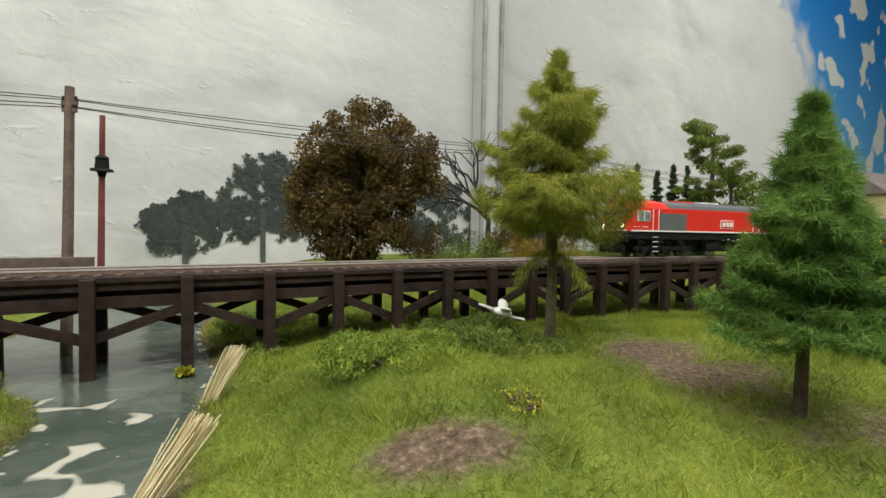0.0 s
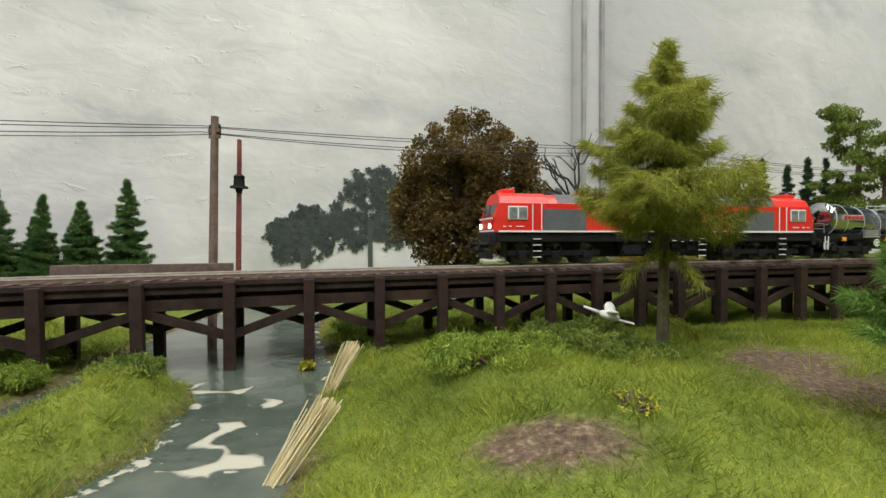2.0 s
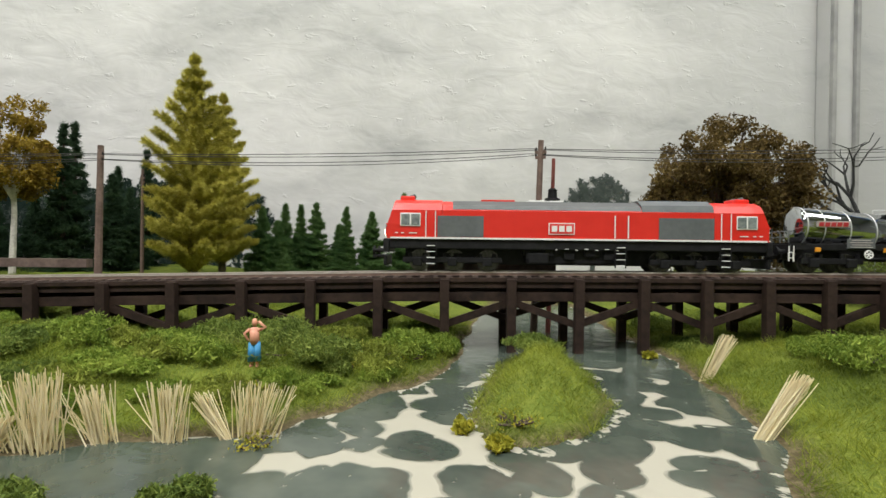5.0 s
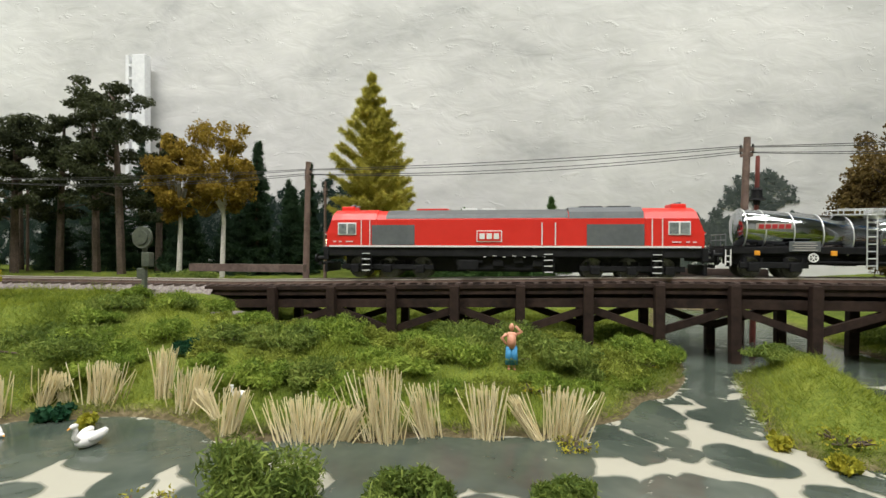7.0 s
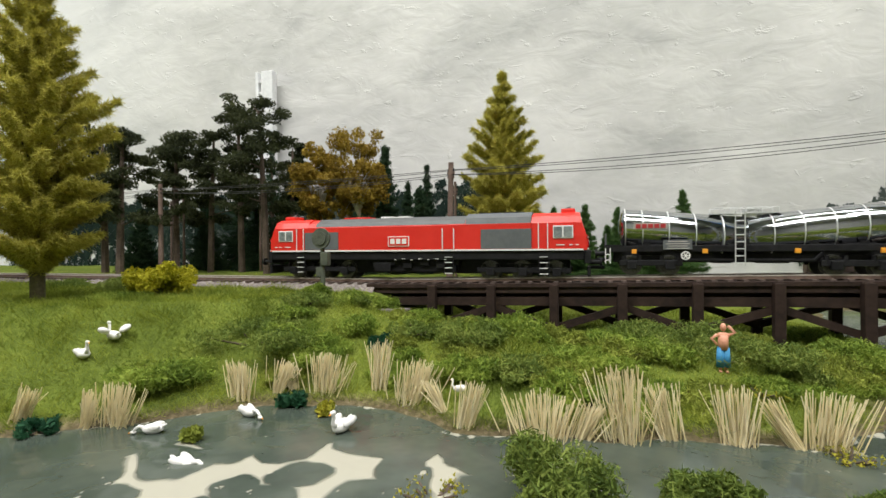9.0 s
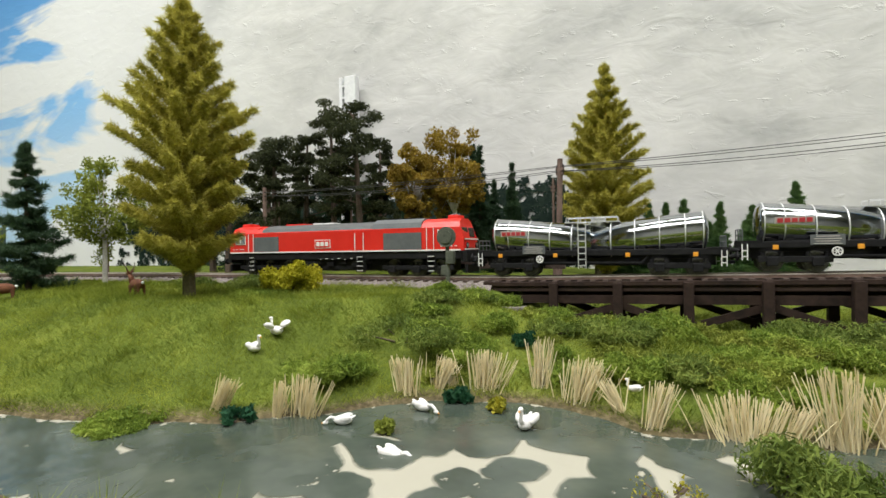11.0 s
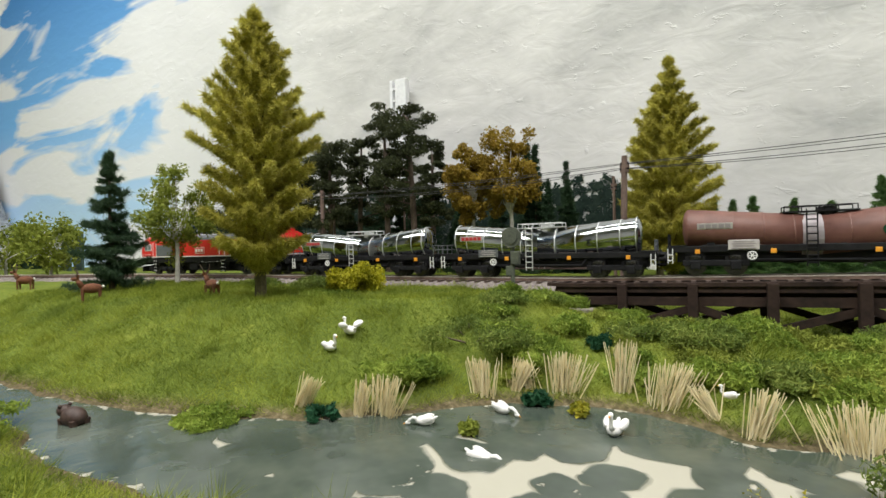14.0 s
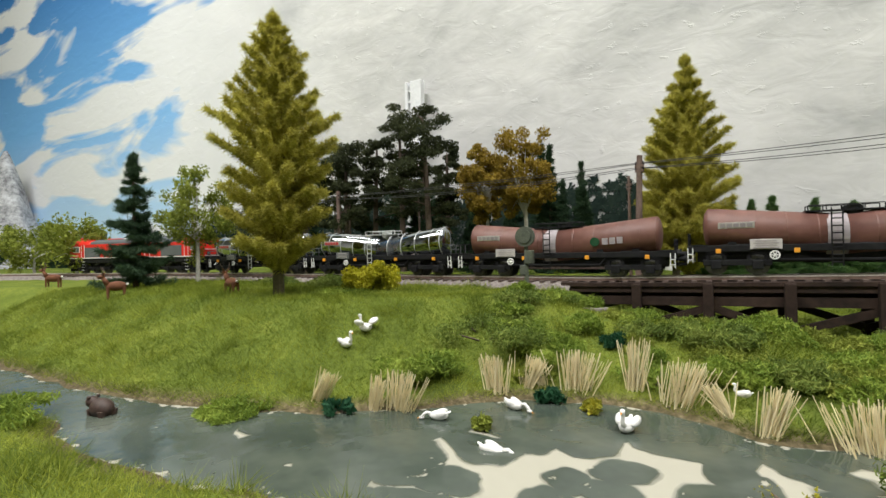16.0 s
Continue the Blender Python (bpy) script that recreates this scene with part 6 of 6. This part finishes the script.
def deer(x, y, rz, s):
    t = thing("deer", pose(x, y, z_at(x, y) - 0.0022, 0, 0, rz), "small reddish-brown deer standing on the meadow", "animal", "deer on the meadow")
    bm = ball(bmesh.new(), (0, 0, 0.0088 * s), 0.0030 * s, 1.9, 0.85, 1.0, u=12, v=8)
    part("body", bm, M["fur"], t, smooth=True)
    bm = tube(bmesh.new(), [(-0.0045 * s, 0, 0.0100 * s), (-0.0068 * s, 0, 0.0140 * s)], [0.0017 * s, 0.0011 * s], 8)
    ball(bm, (-0.0078 * s, 0, 0.0147 * s), 0.0014 * s, 1.6, 0.85, 0.85)
    hd = part("head", bm, M["fur"], t, smooth=True)
    for sy in (-1, 1):
        part("ear", rod(bmesh.new(), (-0.0066 * s, sy * 0.0008 * s, 0.0152 * s), (-0.0060 * s, sy * 0.0022 * s, 0.0172 * s), 0.0006 * s, 0.0002 * s, 6), M["fur"], hd)
        for lx in (-0.0042, 0.0040):
            part("leg", tube(bmesh.new(), [(lx * s, sy * 0.0015 * s, -0.001), (lx * s * 1.05, sy * 0.0015 * s, 0.004 * s), (lx * s, sy * 0.0013 * s, 0.0085 * s)], [0.0005 * s, 0.0006 * s, 0.0010 * s], 6), M["fur"], t)
        part("antler", tube(bmesh.new(), [tuple(c * s for c in p) for p in ((-0.0072, sy * 0.0005, 0.0156), (-0.0064, sy * 0.0022, 0.0182), (-0.0076, sy * 0.0030, 0.0206))], [0.0003 * s, 0.0003 * s, 0.00015 * s], 5), M["bark"], hd)
    part("tail", ball(bmesh.new(), (0.0058 * s, 0, 0.0098 * s), 0.0008 * s), M["feather"], t)


def build_figure():
    """A plain painted model figure in blue shorts: one mesh."""
    bm = bmesh.new()
    for sx in (-1, 1):
        tube(bm, [(sx * 0.0013, 0, 0), (sx * 0.0013, 0.0002, 0.0045)], [0.0007, 0.0009], 8)
        ball(bm, (sx * 0.0015, -0.0008, 0.0004), 0.0009, 0.8, 1.6, 0.6)
    k0 = len(bm.faces)
    for sx in (-1, 1):
        tube(bm, [(sx * 0.0014, 0, 0.0022), (sx * 0.0012, 0, 0.0100)], [0.0019, 0.0017], 10)
    ball(bm, (0, 0, 0.0098), 0.0024, 1.15, 0.8, 0.7)
    k1 = len(bm.faces)
    tube(bm, [(0, 0, 0.0095), (0, 0, 0.0125), (0, 0, 0.0155)], [0.0022, 0.0023, 0.0022], 12)
    ball(bm, (0, 0, 0.0152), 0.0024, 1.2, 0.75, 0.6)
    ball(bm, (0, 0, 0.0186), 0.0015, 0.9, 1.0, 1.15)
    tube(bm, [(-0.0026, 0, 0.0155), (-0.0050, 0.0003, 0.0138), (-0.0028, -0.0008, 0.0112)], [0.0008, 0.0007, 0.0006], 7)
    tube(bm, [(0.0026, 0, 0.0155), (0.0052, 0.0002, 0.0164), (0.0020, -0.0008, 0.0192)], [0.0008, 0.0007, 0.0006], 7)
    bm.faces.ensure_lookup_table()
    for f in bm.faces[k0:k1]:
        f.material_index = 1
    bmesh.ops.scale(bm, vec=(0.84, 0.84, 0.98), verts=bm.verts)
    me = mesh_of(bm, M["skin"], "model_figure", True)
    me.materials.append(M["blue_cloth"])
    ob = new("model_figure", me)
    ob.matrix_basis = pose(-0.2515, 0.0595, z_at(-0.2515, 0.0595), 0, 0, 40)
    tagged(ob, "small painted plastic figure in blue shorts on the grass", "figurine")


def house(x, y, z, rz, w, d, h, rh, label, rows, cols, walls):
    t = thing("house", pose(x, y, z, 0, 0, rz), label, "house")
    part("wall", boxes((0, 0, h / 2, w, d, h)), walls, t)
    bm = bmesh.new()
    ov = 0.006
    v = [bm.verts.new(p) for p in ((-w / 2 - ov, -d / 2 - ov, h), (w / 2 + ov, -d / 2 - ov, h), (w / 2 + ov, d / 2 + ov, h), (-w / 2 - ov, d / 2 + ov, h), (-w / 2 - ov, 0, h + rh), (w / 2 + ov, 0, h + rh))]
    for f in ((0, 1, 5, 4), (2, 3, 4, 5), (1, 2, 5), (3, 0, 4), (3, 2, 1, 0)):
        bm.faces.new([v[i] for i in f])
    part("roof", bm, M["slate"], t)
    part("chimney", boxes((w * 0.2, 0, h + rh * 0.95, 0.010, 0.010, 0.02)), M["slate"], t)
    for r in range(rows):
        for c in range(cols):
            wx = -w / 2 + w * (c + 0.5) / cols
            wz = h * (r + 0.55) / rows
            for sy in (-1, 1):
                wf = part("window", boxes((wx, sy * d / 2, wz, w / cols * 0.42, 0.003, h / rows * 0.55)), M["white"], t)
                part("pane", boxes((wx, sy * (d / 2 + 0.0012), wz, w / cols * 0.34, 0.002, h / rows * 0.47)), M["pane_dark"], wf)


def build_far():
    house(0.69, 0.875, z_at(0.69, 0.875) - 0.002, 25, 0.16, 0.09, 0.115, 0.04, "yellow plastered house with a slate roof", 2, 4, M["plaster_yellow"])
    # concrete radio tower in front of the wall
    x, y, _ = wall_point(-0.568, 0.02)
    t = thing("tower", pose(x, y, 0.0, 0, 0, WALL_TURN), "pale grey concrete tower close to the wall", "tower")
    part("shaft", boxes((0.006, 0, 0.165, 0.020, 0.012, 0.335), bevel=0.001), M["concrete"], t)
    part("pillar", boxes((-0.012, 0, 0.165, 0.005, 0.010, 0.335), bevel=0.0005), M["concrete"], t)
    for z in (0.285, 0.300, 0.318):
        part("cross_bar", boxes((-0.007, 0, z, 0.010, 0.008, 0.003)), M["concrete"], t)
    # dark steel lattice building
    t = thing("lattice_building", pose(-1.40, -0.45, z_at(-1.4, -0.45) - 0.002, 0, 0, 20), "dark green steel lattice building beyond the meadow", "building")
    for i in range(5):
        part("column", boxes((-0.05 + i * 0.025, -0.02, 0.045, 0.004, 0.004, 0.09)), M["dark_green_paint"], t)
    for k in range(4):
        part("girder", boxes((0, -0.02, 0.012 + k * 0.024, 0.105, 0.0035, 0.0035)), M["dark_green_paint"], t)
    part("back_wall", boxes((0, 0.0, 0.04, 0.105, 0.003, 0.08)), M["dark_green_paint"], t)
    # snowy rock mountain by the wall
    rng = np.random.default_rng(3)
    X, Y = np.meshgrid(np.linspace(-0.24, 0.24, 60), np.linspace(-0.11, 0.11, 30))
    Z = 0.37 * np.exp(-(np.abs(X + 0.02) / 0.11) ** 1.4 - (np.abs(Y) / 0.075) ** 1.6) + 0.02 * wobble(X, Y, 60, 31) * (np.abs(X) < 0.2) + 0.012 * wobble(X, Y, 160, 32)
    ob = new("mountain", grid_mesh("mountain", X, Y, Z - 0.01, M["rock"]))
    ob.matrix_basis = pose(-1.988, -0.800, 0.03, 0, 0, WALL_TURN)
    tagged(ob, "grey rocky mountain dusted with snow", "mountain")
    for i, (x, y, h) in enumerate(((-1.80, -0.66, 0.11), (-1.74, -0.60, 0.09), (-1.86, -0.76, 0.12))):
        conifer("fir_tree", x, y, h, 0.03, M["lf_darkfir"], M["bark"], 140 + i, "dark fir on the mountain's foot", 13, 8, 0.1, 0.2, 0.06, 8, 0.0090, 0.0016)


# ---- build all ----
build_room()
build_ground()
build_bridge()
loco, loco_wheels = build_loco()
tank1, wheels1 = build_tanker("polished chrome tank wagon with a kinked barrel", True, 1)
tank2, wheels2 = build_tanker("polished chrome tank wagon with a kinked barrel", True, 2)
tank3, wheels3 = build_tanker("red-brown tank wagon with a dusty grey band", False, 3)
tank4, wheels4 = build_tanker("red-brown tank wagon with a dusty grey band", False, 4)
build_trees()
painted_trees()
build_bushes()
build_reeds()
build_poles()
build_animals()
build_figure()
build_far()
build_grass()
build_track()

# ---- movement ----
# seconds and the place of the locomotive's middle along the track
RUN = [(0.0, 0.466), (1.0, 0.375), (2.0, 0.289), (3.5, 0.166), (4.7, 0.064), (6.8, -0.111), (8.0, -0.206), (9.0, -0.285), (9.8, -0.349), (11.2, -0.460), (12.5, -0.563), (13.5, -0.642), (14.5, -0.719), (15.5, -0.796), (16.0, -0.834)]
_rt, _rs = np.array([r[0] for r in RUN]), np.array([r[1] for r in RUN])
_poly = np.polyfit(_rt, _rs, 4)


def place(t):
    return float(np.polyval(_poly, t))


def motions():
    for ob, back, wheels in ((loco, 0.0, loco_wheels), (tank1, 0.197, wheels1), (tank2, 0.354, wheels2), (tank3, 0.5105, wheels3), (tank4, 0.667, wheels4)):
        rows = []
        for i in range(33):
            t = i * 0.5
            s = place(t) + back
            x, y, h = track(s, CENTRE)
            rows.append((t, pose(x, y, rail_top(s), 0, 0, h)))
        walk(ob, rows)
        for wh, x, r in wheels:
            rr = []
            for i in range(241):
                t = i / 15
                rr.append((t, pose(x, 0, r, 0, math.degrees((place(t) - place(0)) / r), 0)))
            walk(wh, rr)


motions()
